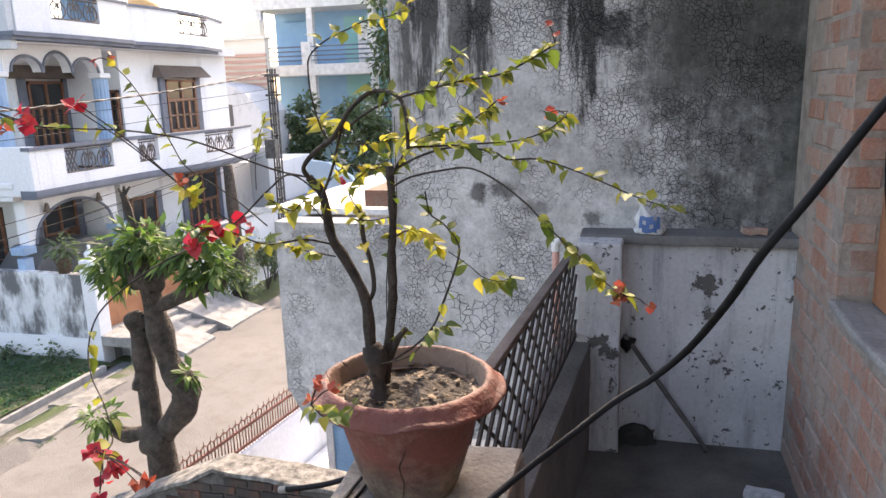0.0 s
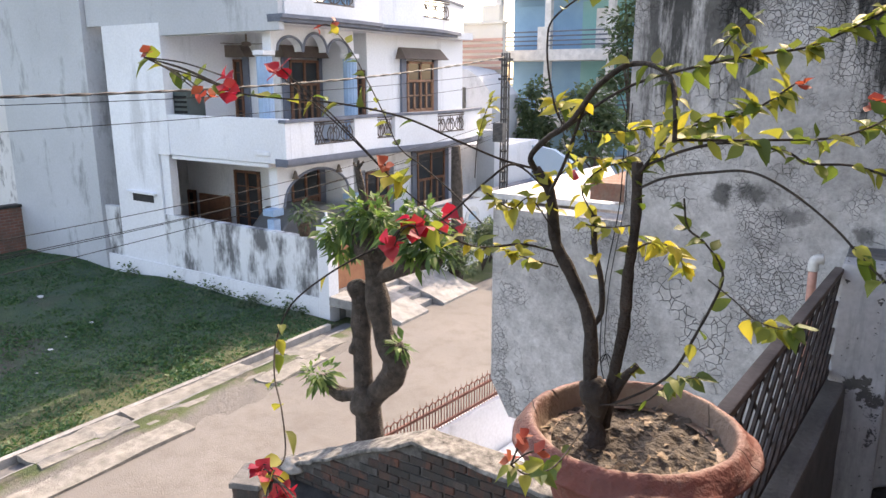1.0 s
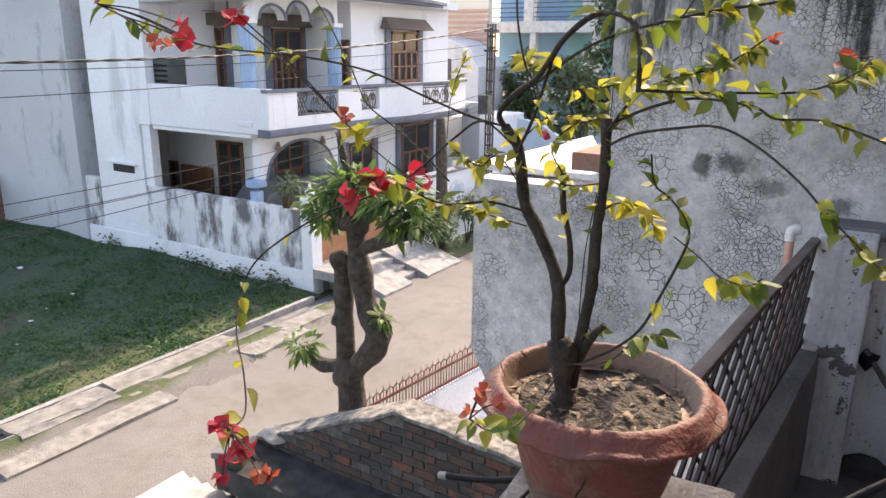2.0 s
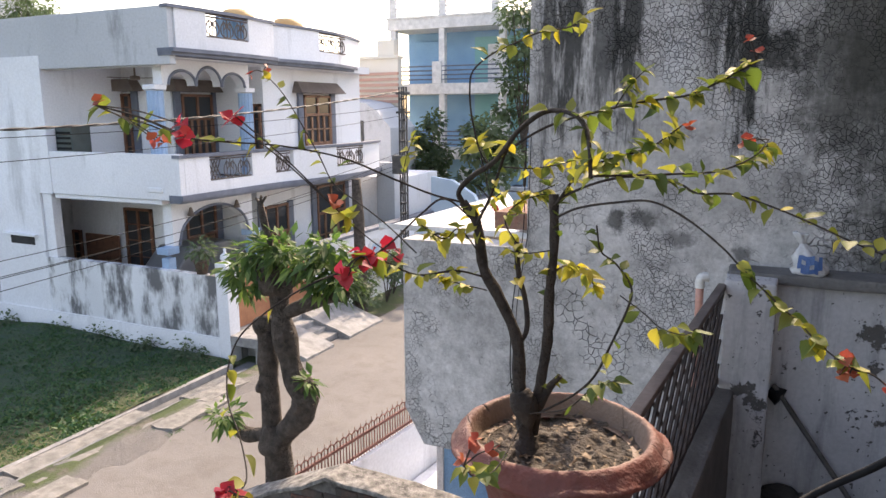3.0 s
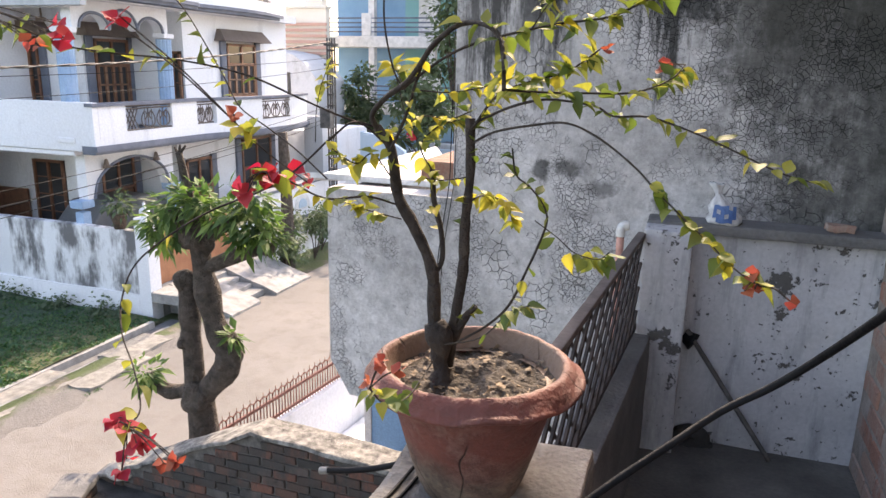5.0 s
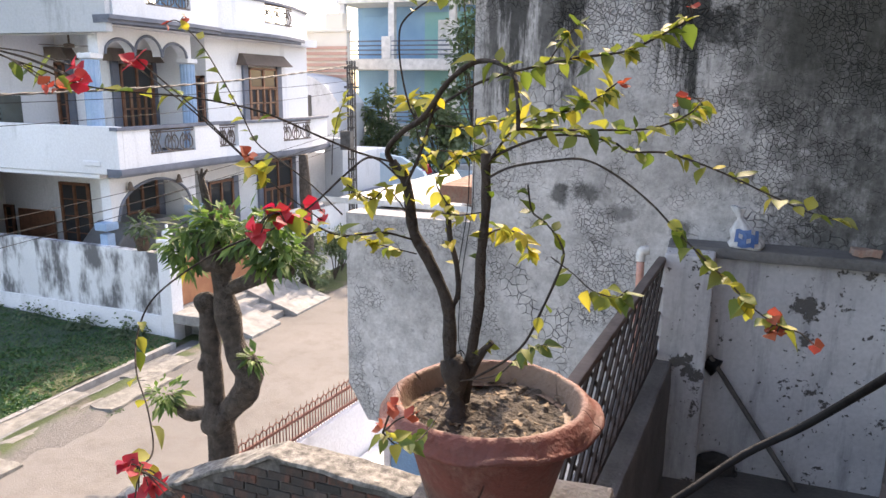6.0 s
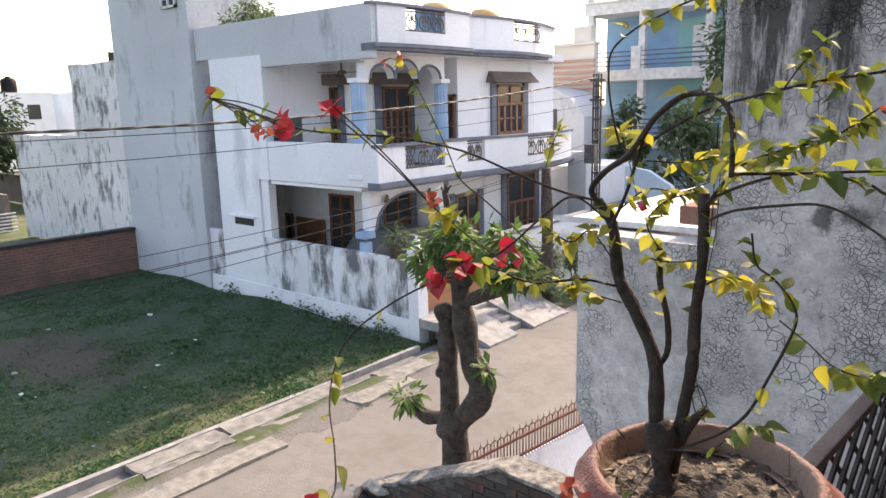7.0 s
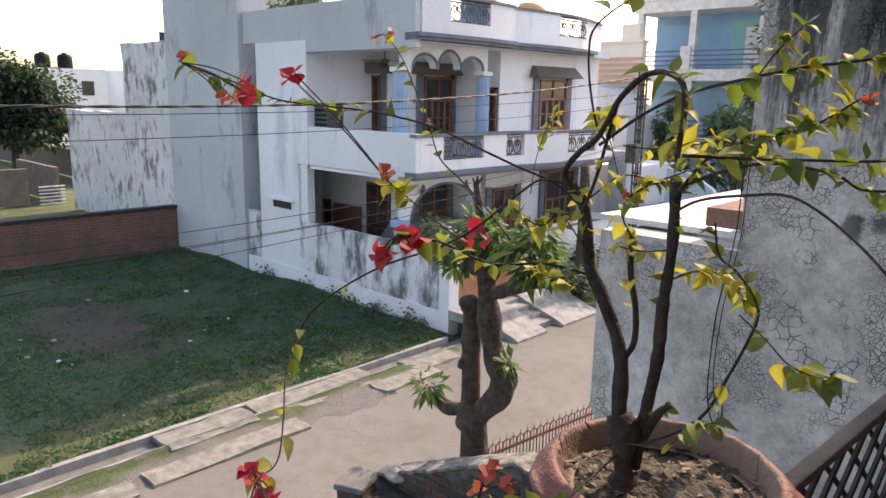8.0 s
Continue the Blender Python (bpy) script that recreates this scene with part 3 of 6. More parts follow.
F0, F1, F2 = -2.8, 0.0, 2.72   # floor levels
house = thing("white_house", "white two-storey house with slate bands and balconies", "house", at=(-15, 15, G))
# bodies of the storeys
part("wall", blocks((-21.4, -13.6, HY + 2.1, 19.1, G, F2 + 0.5)), "white_house", house)
part("wall", blocks((-21.4, -17.3, HY - 0.12, HY + 2.1, G, 7.5)), "gray_house", house, "tall grey rendered stair block with water stains")
part("wall", blocks((-17.3, -16.65, HY + 0.45, HY + 2.1, G, F2 + 0.3)), "gray_house", house)
part("wall", blocks((-16.65, -14.5, HY - 0.03, HY + 2.1, -0.15, F2 + 0.02)), "white_house", house, "white side panel")
part("wall", blocks((-16.65, -14.92, HY - 0.03, HY + 0.16, G, -0.15)), "white_house", house)
# shade of the slit as a dark sheet on the solid wall
part("vent_slit", blocks((-16.05, -15.25, HY - 0.04, HY - 0.026, -1.33, -1.14)), "shade_sheet", house, "dark sheet painted as the shaded slit under a thin ledge")
part("ledge", soften(blocks((-16.2, -15.1, HY - 0.13, HY - 0.028, -1.13, -1.08)), 0.01), "white_house", house)
part("wall", blocks((-13.6, PX, 14.75, 19.1, F1 + 0.05, F2 - 0.1)), "white_house", house)
part("wall", blocks((-13.6, PX - 0.35, 14.75, 19.1, F0, F1 - 0.2)), "white_house", house)
part("wall", blocks((-17.0, -13.0, 13.35, 14.75, F1, F2 - 0.1)), "white_house", house)
part("wall", blocks((-17.0, -13.0, 13.35, 14.75, F0, F1 - 0.2)), "white_house", house)
# floor slabs
part("floor_slab", blocks((-14.48, HX - 0.13, HY + 0.14, 19.0, F1 - 0.16, F1)), "white_house", house)
part("porch_floor", blocks((-17, -10.0, HY + 0.16, 19.1, G, F0)), "concrete", house, "raised cement porch floor")
part("roof", blocks((-16.6, HX - 0.3, HY + 0.16, 19.05, F2 - 0.12, F2 + 0.06)), "white_house", house)


# balcony parapet: side, front piers and iron panels
part("parapet", soften(blocks((-14.55, HX, HY, HY + 0.14, -0.15, 0.76)), 0.015), "white_house", house, "stained white balcony side wall")


def front_x(y):
    s = (y - HY) / (19.0 - HY)
    return HX + (0.30 * math.sin(math.pi * (s - 0.40) / 0.60) if s > 0.40 else 0)


def front_piece(y0, y1, z0, z1, x_in=0.12, x_out=0.0, n=10):
    bm = bmesh.new()
    ys = [y0 + (y1 - y0) * i / n for i in range(n + 1)]
    outline = [(front_x(y) + x_out, y) for y in ys] + [(front_x(y) - x_in, y) for y in reversed(ys)]
    return prism(bm, outline, "z", z0, z1)


OPEN = ((12.13, 13.44), (14.25, 14.82), (16.35, 17.7))   # gaps for the panels
edges = [HY + 0.14] + [v for o in OPEN for v in o] + [19.0]
for a, b in zip(edges[0::2], edges[1::2]):
    part("parapet", front_piece(a, b, 0.18, 0.68), "white_house", house)
part("parapet", front_piece(HY + 0.14, 19.0, -0.04, 0.18), "white_house", house)
part("coping", front_piece(HY - 0.02, 19.05, 0.68, 0.745, 0.16, 0.04), "slate_paint", house, "slate-blue coping")
part("band", front_piece(HY - 0.02, 19.05, -0.145, -0.04, 0.30, 0.06), "slate_paint", house, "slate-blue band under the balcony")
part("band", front_piece(HY - 0.01, 19.05, -0.20, -0.145, 0.30, 0.0), "slate_paint", house)


def iron_panel(y0, y1, z0, z1, kinds, face=front_x):
    p = thing("balcony_grille", "rusty ornamental iron grille set in the balcony wall", "grille", "grilles of the balcony", at=(face(y0), y0, z0))
    x = face((y0 + y1) / 2) - 0.05
    for z in (z0 + 0.02, z1 - 0.07, z1 - 0.02):
        bm = bmesh.new()
        tube(bm, [(x, y0, z), (x, y1, z)], 0.018, sides=5)
        part("rail", bm, "iron_top", p)
    def strip(name, pts, r):
        bm = bmesh.new()
        tube(bm, pts, r, sides=4)
        part(name, bm, "iron_top", p)

    k = max(2, round((y1 - y0) / 0.42))
    for i in range(k):
        a, b = y0 + (y1 - y0) * i / k, y0 + (y1 - y0) * (i + 1) / k
        c, h, w = (a + b) / 2, z1 - z0 - 0.1, (b - a) * 0.42
        if i == 0 and kinds:
            for j in range(-3, 8):
                for s in (1, -1):
                    q = [(x, a + (b - a) * (j * 0.2 + (0.45 if s > 0 else 0)), z0 + 0.03), (x, a + (b - a) * (j * 0.2 + (0 if s > 0 else 0.45)), z1 - 0.07)]
                    if all(a - 0.02 <= v[1] <= b + 0.02 for v in q):
                        strip("bar", q, 0.011)
            continue
        for s in (1, -1):
            strip("scroll", [(x, c + s * w * 0.1, z0 + 0.03), (x, c + s * w * 0.9, z0 + 0.25 * h), (x, c + s * w, z0 + 0.6 * h), (x, c + s * w * 0.5, z0 + 0.9 * h),
                             (x, c + s * w * 0.15, z0 + 0.7 * h), (x, c + s * w * 0.5, z0 + 0.5 * h)], 0.014)
            strip("bar", [(x, c + s * w * 0.55, z0 + 0.03), (x, c + s * w * 0.55, z0 + h)], 0.009)
        strip("bar", [(x, c, z0 + 0.03), (x, c, z1 - 0.07)], 0.012)
    return p


for (a, b), kinds in zip(OPEN, (1, 0, 0)):
    iron_panel(a, b, 0.18, 0.68, kinds)

# roof parapet over the slate bands: a gently bowed left half and a bow that falls back to the wall
def roof_x(y):
    if y < 14.4:
        return HX + 0.10 * math.sin(math.pi * max(0.0, y - HY) / 3.1)
    q = (y - 14.4) / 4.65
    return -11.02 - 0.42 * q + 0.36 * math.sin(math.pi * q)


def roof_piece(y0, y1, z0, z1, x_in=0.12, x_out=0.0, n=12):
    ys = [y0 + (y1 - y0) * i / n for i in range(n + 1)]
    return prism(bmesh.new(), [(roof_x(y) + x_out, y) for y in ys] + [(roof_x(y) - x_in, y) for y in reversed(ys)], "z", z0, z1)


part("roof_parapet", soften(blocks((-14.5, HX - 0.02, HY - 0.01, HY + 0.14, 2.46, 3.53), (-17.28, -14.5, HY - 0.005, HY + 0.14, F2 + 0.02, 3.53)), 0.015), "gray_house", house, "grey side of the roof parapet")
ROPEN = ((12.2, 13.45), (16.2, 17.5))
for lo, hi in ((HY + 0.14, 14.39), (14.4, 19.05)):
    part("band", roof_piece(lo - 0.18, hi, F2 - 0.035, F2 + 0.04, 0.30, 0.11), "slate_paint", house)
    part("band", roof_piece(lo - 0.17, hi, F2 - 0.10, F2 - 0.035, 0.30, 0.05), "slate_paint", house)
    part("roof_parapet", roof_piece(lo, hi, F2 + 0.04, F2 + 0.3), "white_house", house)
    cuts = [lo] + [v for o in ROPEN for v in o if lo < v < hi] + [hi]
    for a, b in zip(cuts[0::2], cuts[1::2]):
        part("roof_parapet", roof_piece(a, b, F2 + 0.3, F2 + 0.77), "white_house", house)
    part("coping", roof_piece(lo - 0.18, hi, F2 + 0.77, F2 + 0.83, 0.16, 0.04), "slate_paint", house)
for a, b in ROPEN:
    iron_panel(a, b, F2 + 0.3, F2 + 0.77, 0, roof_x)
cloth = bmesh.new()
for i in range(13):
    for j in range(2):
        cloth.verts.new((HX - 0.16 + 0.03 * math.sin(i * 1.7), 12.75 + i * 0.075, F2 + 0.32 + 0.5 * j))
cloth.verts.ensure_lookup_table()
for i in range(12):
    cloth.faces.new([cloth.verts[k] for k in (2 * i, 2 * i + 2, 2 * i + 3, 2 * i + 1)])
tagged(part("drying_cloth", cloth, "sky_blue"), "blue cloth drying behind the roof grille", "cloth")

# pillars
def pillar_round(x, y, z0, z1, r=0.16):
    p = thing("pillar", "pale blue fluted pillar of the veranda", "pillar", "veranda pillars", at=(x, y, z0))
    bm = bmesh.new()
    prof = []
    for i in range(48):
        a = 2 * math.pi * i / 48
        rr = r * (1 - 0.07 * (i % 4 == 0))
        prof.append((x + rr * math.cos(a), y + rr * math.sin(a)))
    prism(bm, prof, "z", z0 + 0.1, z1 - 0.12)
    part("shaft", bm, "blue_paint", p)
    part("capital", soften(blocks((x - r, x + r, y - r, y + r, z1 - 0.10, z1)), 0.02), "white_house", p)
    part("base", soften(blocks((x - r - 0.05, x + r + 0.05, y - r - 0.05, y + r + 0.05, z0, z0 + 0.1)), 0.02), "white_house", p)
    return p


pillar_round(PX, HY + 0.18, F1, 2.1)
pillar_round(PX, 14.12, F1, 2.1)
for y in (HY + 0.2, 14.05):
    p = thing("pillar", "white porch pillar with a pale blue capital", "pillar", "porch pillars", at=(PX, y, F0))
    part("shaft", soften(blocks((PX - 0.10, PX + 0.10, y - 0.10, y + 0.10, F0, -1.35)), 0.02), "blue_paint", p)
    part("capital", soften(blocks((PX - 0.16, PX + 0.16, y - 0.16, y + 0.16, -1.28, -1.12)), 0.03), "blue_paint", p)


def arch_wall(name, y0, y1, z_spring, z_top, cusps, rise, material, x0, x1):
    """A beam whose underside is cut by one or more arches."""
    bm = bmesh.new()
    under = []
    w = (y1 - y0) / cusps
    for c in range(cusps):
        for i in range(13):
            a = math.pi * i / 12
            under.append((y0 + w * c + w / 2 - math.cos(a) * w / 2, z_spring + rise * math.sin(a) * (1.35 if cusps == 3 and c == 1 else 1.0)))
    outline = [(y0 - 0.15, z_top), (y0 - 0.15, z_spring)] + under + [(y1 + 0.15, z_spring), (y1 + 0.15, z_top)]
    prism(bm, outline, "x", x0, x1)
    ob = part(name, bm, material, house)
    rim = bmesh.new()
    tube(rim, [(x1 + 0.01, y, z) for y, z in under[::2]], 0.03, sides=6)
    part("arch_moulding", rim, "slate_paint", ob)
    return ob


arch_wall("arch", HY + 0.42, 13.98, 2.1, F2 - 0.08, 3, 0.29, "white_house", PX - 0.12, PX + 0.12)
arch_wall("arch", HY + 0.4, 13.85, -1.12, -0.22, 1, 0.72, "white_house", PX - 0.12, PX + 0.12)
part("beam", blocks((-14.5, PX + 0.12, HY + 0.14, HY + 0.24, 2.44, F2 - 0.12)), "white_house", house)
part("beam", blocks((-14.5, PX + 0.12, HY + 0.03, HY + 0.2, -0.24, -0.16)), "white_house", house)
part("post", soften(blocks((-14.91, -14.62, HY + 0.02, HY + 0.24, F0, -0.16)), 0.015), "white_house", house)


def window_on_x(name, x, y0, y1, z0, z1, hood=True, door=False, label="brown timber window with slate-painted surround"):
    """A window in a wall that faces +x."""
    w = thing(name, label, "door" if door else "window", "openings of the white house", at=(x, y0, z0))
    # dark sheet on the wall, painted shade in place of a room
    part("reveal", blocks((x + 0.004, x + 0.03, y0, y1, z0, z1)), "shade_sheet", w)
    for a, b in ((y0 - 0.22, y0 - 0.02), (y1 + 0.02, y1 + 0.22)):
        part("surround", soften(blocks((x, x + 0.07, a, b, z0 - 0.1, z1 + 0.05)), 0.01), "slate_paint", w)
    part("frame", blocks((x + 0.03, x + 0.08, y0, y0 + 0.06, z0, z1), (x + 0.03, x + 0.08, y1 - 0.06, y1, z0, z1), (x + 0.03, x + 0.08, y0, y1, z1 - 0.06, z1),
                         (x + 0.03, x + 0.08, y0, y1, z0, z0 + 0.06), (x + 0.03, x + 0.08, (y0 + y1) / 2 - 0.03, (y0 + y1) / 2 + 0.03, z0, z1)), "wood", w)
    zt = z0 + (z1 - z0) * 0.62
    part("transom", blocks((x + 0.03, x + 0.085, y0, y1, zt - 0.03, zt + 0.03)), "wood", w)
    for i in range(4):
        a = y0 + 0.06 + (y1 - y0 - 0.12) * i / 4
        b = y0 + 0.06 + (y1 - y0 - 0.12) * (i + 1) / 4
        part("pane", blocks((x + 0.035, x + 0.045, a, b, zt, z1 - 0.05)), "glass", w)
        if door:
            part("panel", soften(blocks((x + 0.035, x + 0.065, a + 0.02, b - 0.02, z0 + 0.06, zt - 0.05)), 0.008, 1), "wood", w)
        else:
            bm = blocks((x + 0.03, x + 0.07, a, a + 0.035, z0 + 0.06, zt), (x + 0.03, x + 0.07, b - 0.035, b, z0 + 0.06, zt))
            for k in range(3):
                zz = z0 + 0.06 + (zt - z0 - 0.1) * k / 2
                box(bm, x + 0.03, x + 0.07, a, b, zz, zz + 0.035)
            part("casement", bm, "wood_light", w)
    if hood:
        bm = bmesh.new()
        prism(bm, [(y0 - 0.4, z1 + 0.05), (y1 + 0.4, z1 + 0.05), (y1 + 0.28, z1 + 0.33), (y0 - 0.28, z1 + 0.33)], "x", x, x + 0.32)
        for v in bm.verts:
            if v.co.x > x + 0.1 and v.co.z > z1 + 0.2:
                v.co.x -= 0.22
        part("hood", bm, "brown_paint", w, "brown sloping window hood")
    return w


window_on_x("window_veranda", -13.0, 13.62, 14.62, 0.5, 1.98)
window_on_x("window_front", PX, 16.28, 17.5, 0.68, 1.98)
window_on_x("ground_window", PX - 0.35, 14.95, 15.9, F0 + 0.2, -0.75, hood=False, door=True, label="dark brown timber door on the porch")
window_on_x("ground_window", PX - 0.35, 17.2, 18.6, F0 + 0.3, -0.45, label="dark window with a slate surround on the ground floor")
window_on_x("porch_door", -13.0, 13.5, 14.5, F0, -0.5, hood=False, door=True, label="dark brown timber door on the porch")


def window_on_y(name, y, x0, x1, z0, z1, label, hood=False, frame="wood"):
    """An opening in a wall that faces -y."""
    w = thing(name, label, "window", "openings of the white house", at=(x0, y, z0))
    # no room behind: a dark sheet carries the shade of the opening
    part("reveal", blocks((x0, x1, y - 0.03, y - 0.004, z0, z1)), "shade_sheet", w)
    part("frame", blocks((x0, x0 + 0.06, y - 0.08, y - 0.03, z0, z1), (x1 - 0.06, x1, y - 0.08, y - 0.03, z0, z1), (x0, x1, y - 0.08, y - 0.03, z1 - 0.06, z1),
                         (x0, x1, y - 0.08, y - 0.03, z0, z0 + 0.06), ((x0 + x1) / 2 - 0.03, (x0 + x1) / 2 + 0.03, y - 0.08, y - 0.03, z0, z1)), frame, w)
    n = 5
    for i in range(1, n):
        zz = z0 + (z1 - z0) * i / n
        part("bar", blocks((x0, x1, y - 0.06, y - 0.04, zz - 0.012, zz + 0.012)), frame, w)
    if hood:
        for a, b in ((x0 - 0.2, x0 - 0.02), (x1 + 0.02, x1 + 0.2)):
            part("surround", soften(blocks((a, b, y - 0.07, y, z0 - 0.1, z1 + 0.05)), 0.01), "slate_paint", w)
        bm = bmesh.new()
        prism(bm, [(x0 - 0.4, z1 + 0.05), (x1 + 0.4, z1 + 0.05), (x1 + 0.2, z1 + 0.32), (x0 - 0.2, z1 + 0.32)], "y", y - 0.3, y)
        part("hood", bm, "brown_paint", w)
    return w


window_on_y("side_window", 13.35, -14.74, -14.2, 0.45, 2.0, "narrow brown timber window with slate surround", True)
window_on_y("porch_window", 13.35, -14.74, -13.84, F0 + 0.1, -0.71, "dark barred porch window")
window_on_y("porch_opening", 13.35, -16.95, -16.35, F0, -1.38, "porch doorway with a dark sheet for its shaded inside")
window_on_y("stair_window", HY + 0.45, -17.15, -16.85, 0.4, 1.7, "narrow slit window of the stair")
window_on_y("veranda_door", 14.75, -12.0, -11.55, F1, 1.75, "brown timber veranda door")
window_on_y("block_window", HY - 0.12, -18.4, -17.7, 4.1, 5.2, "pale window high on the stair block", False, "white_sheet")

# boundary wall and gate
bwall = thing("wall_boundary", "mouldy whitewashed boundary wall beside the lot", "wall", kind="structure", at=(-13, HY, G))
part("wall", roughen(soften(blocks((-17.4, -10.05, HY - 0.02, HY + 0.16, G - 0.1, -1.57)), 0.01), 9, 0.015, 1.5), "boundary", bwall)
part("skirting", roughen(blocks((-17.4, -10.05, HY - 0.06, HY - 0.02, G - 0.1, G + 0.4)), 7, 0.02, 1.5), "white_house", bwall)
part("gate_post", soften(blocks((-10.06, -9.78, HY - 0.05, HY + 0.25, G - 0.1, -1.30)), 0.015), "white_house", bwall)
finial = bmesh.new()
lathe(finial, [(0.0, -1.02), (0.03, -1.04), (0.02, -1.10), (0.09, -1.16), (0.10, -1.22), (0.05, -1.28), (0.08, -1.30), (0.0, -1.302)], 14, (-9.92, HY + 0.1))
part("finial", finial, "white_house", bwall, smooth=True)
gate = thing("gate", "orange-brown sheet metal gate between white posts", "gate", at=(-9.95, 12, G))
part("leaf", soften(blocks((-9.96, -9.92, HY + 0.3, 12.7, G + 0.5, -1.55)), 0.008, 1), "orange_paint", gate)
part("leaf", soften(blocks((-9.96, -9.92, 12.75, 14.0, G + 0.5, -1.55)), 0.008, 1), "orange_paint", gate)
part("frame", blocks((-9.98, -9.9, HY + 0.25, HY + 0.33, G + 0.4, -1.5), (-9.98, -9.9, 14.0, 14.1, G + 0.4, -1.5), (-9.98, -9.9, 12.68, 12.76, G + 0.5, -1.5)), "iron", gate)
part("wall", soften(blocks((-10.05, -9.85, 14.1, 30, G - 0.1, -1.52)), 0.01), "white_house", bwall)
part("coping", soften(blocks((-10.09, -9.81, 14.1, 30, -1.515, -1.44)), 0.012), "slate_paint", bwall)
part("ledge", soften(blocks((-9.85, -9.78, 14.6, 30, -2.36, -2.30)), 0.012), "slate_paint", bwall)
for y in (16.95, 19.6):
    ring = [(y + 0.36 * math.cos(a), -2.02 + 0.30 * math.sin(a)) for a in [math.pi * k / 14 for k in range(15)]]
    part("niche", prism(bmesh.new(), [(y + 0.36, -2.12)] + ring + [(y - 0.36, -2.12)], "x", -9.85, -9.835), "white_sheet", bwall, "white arched niche")
    ring = [(y + 0.2 * math.cos(a), -2.02 + 0.17 * math.sin(a)) for a in [math.pi * k / 14 for k in range(15)]]
    part("niche_pane", prism(bmesh.new(), [(y + 0.2, -2.08)] + ring + [(y - 0.2, -2.08)], "x", -9.835, -9.825), "pale_blue", bwall)
part("wall", blocks((-10.9, -9.8, HY + 0.2, 14.1, G - 0.1, G + 0.5)), "concrete", bwall)

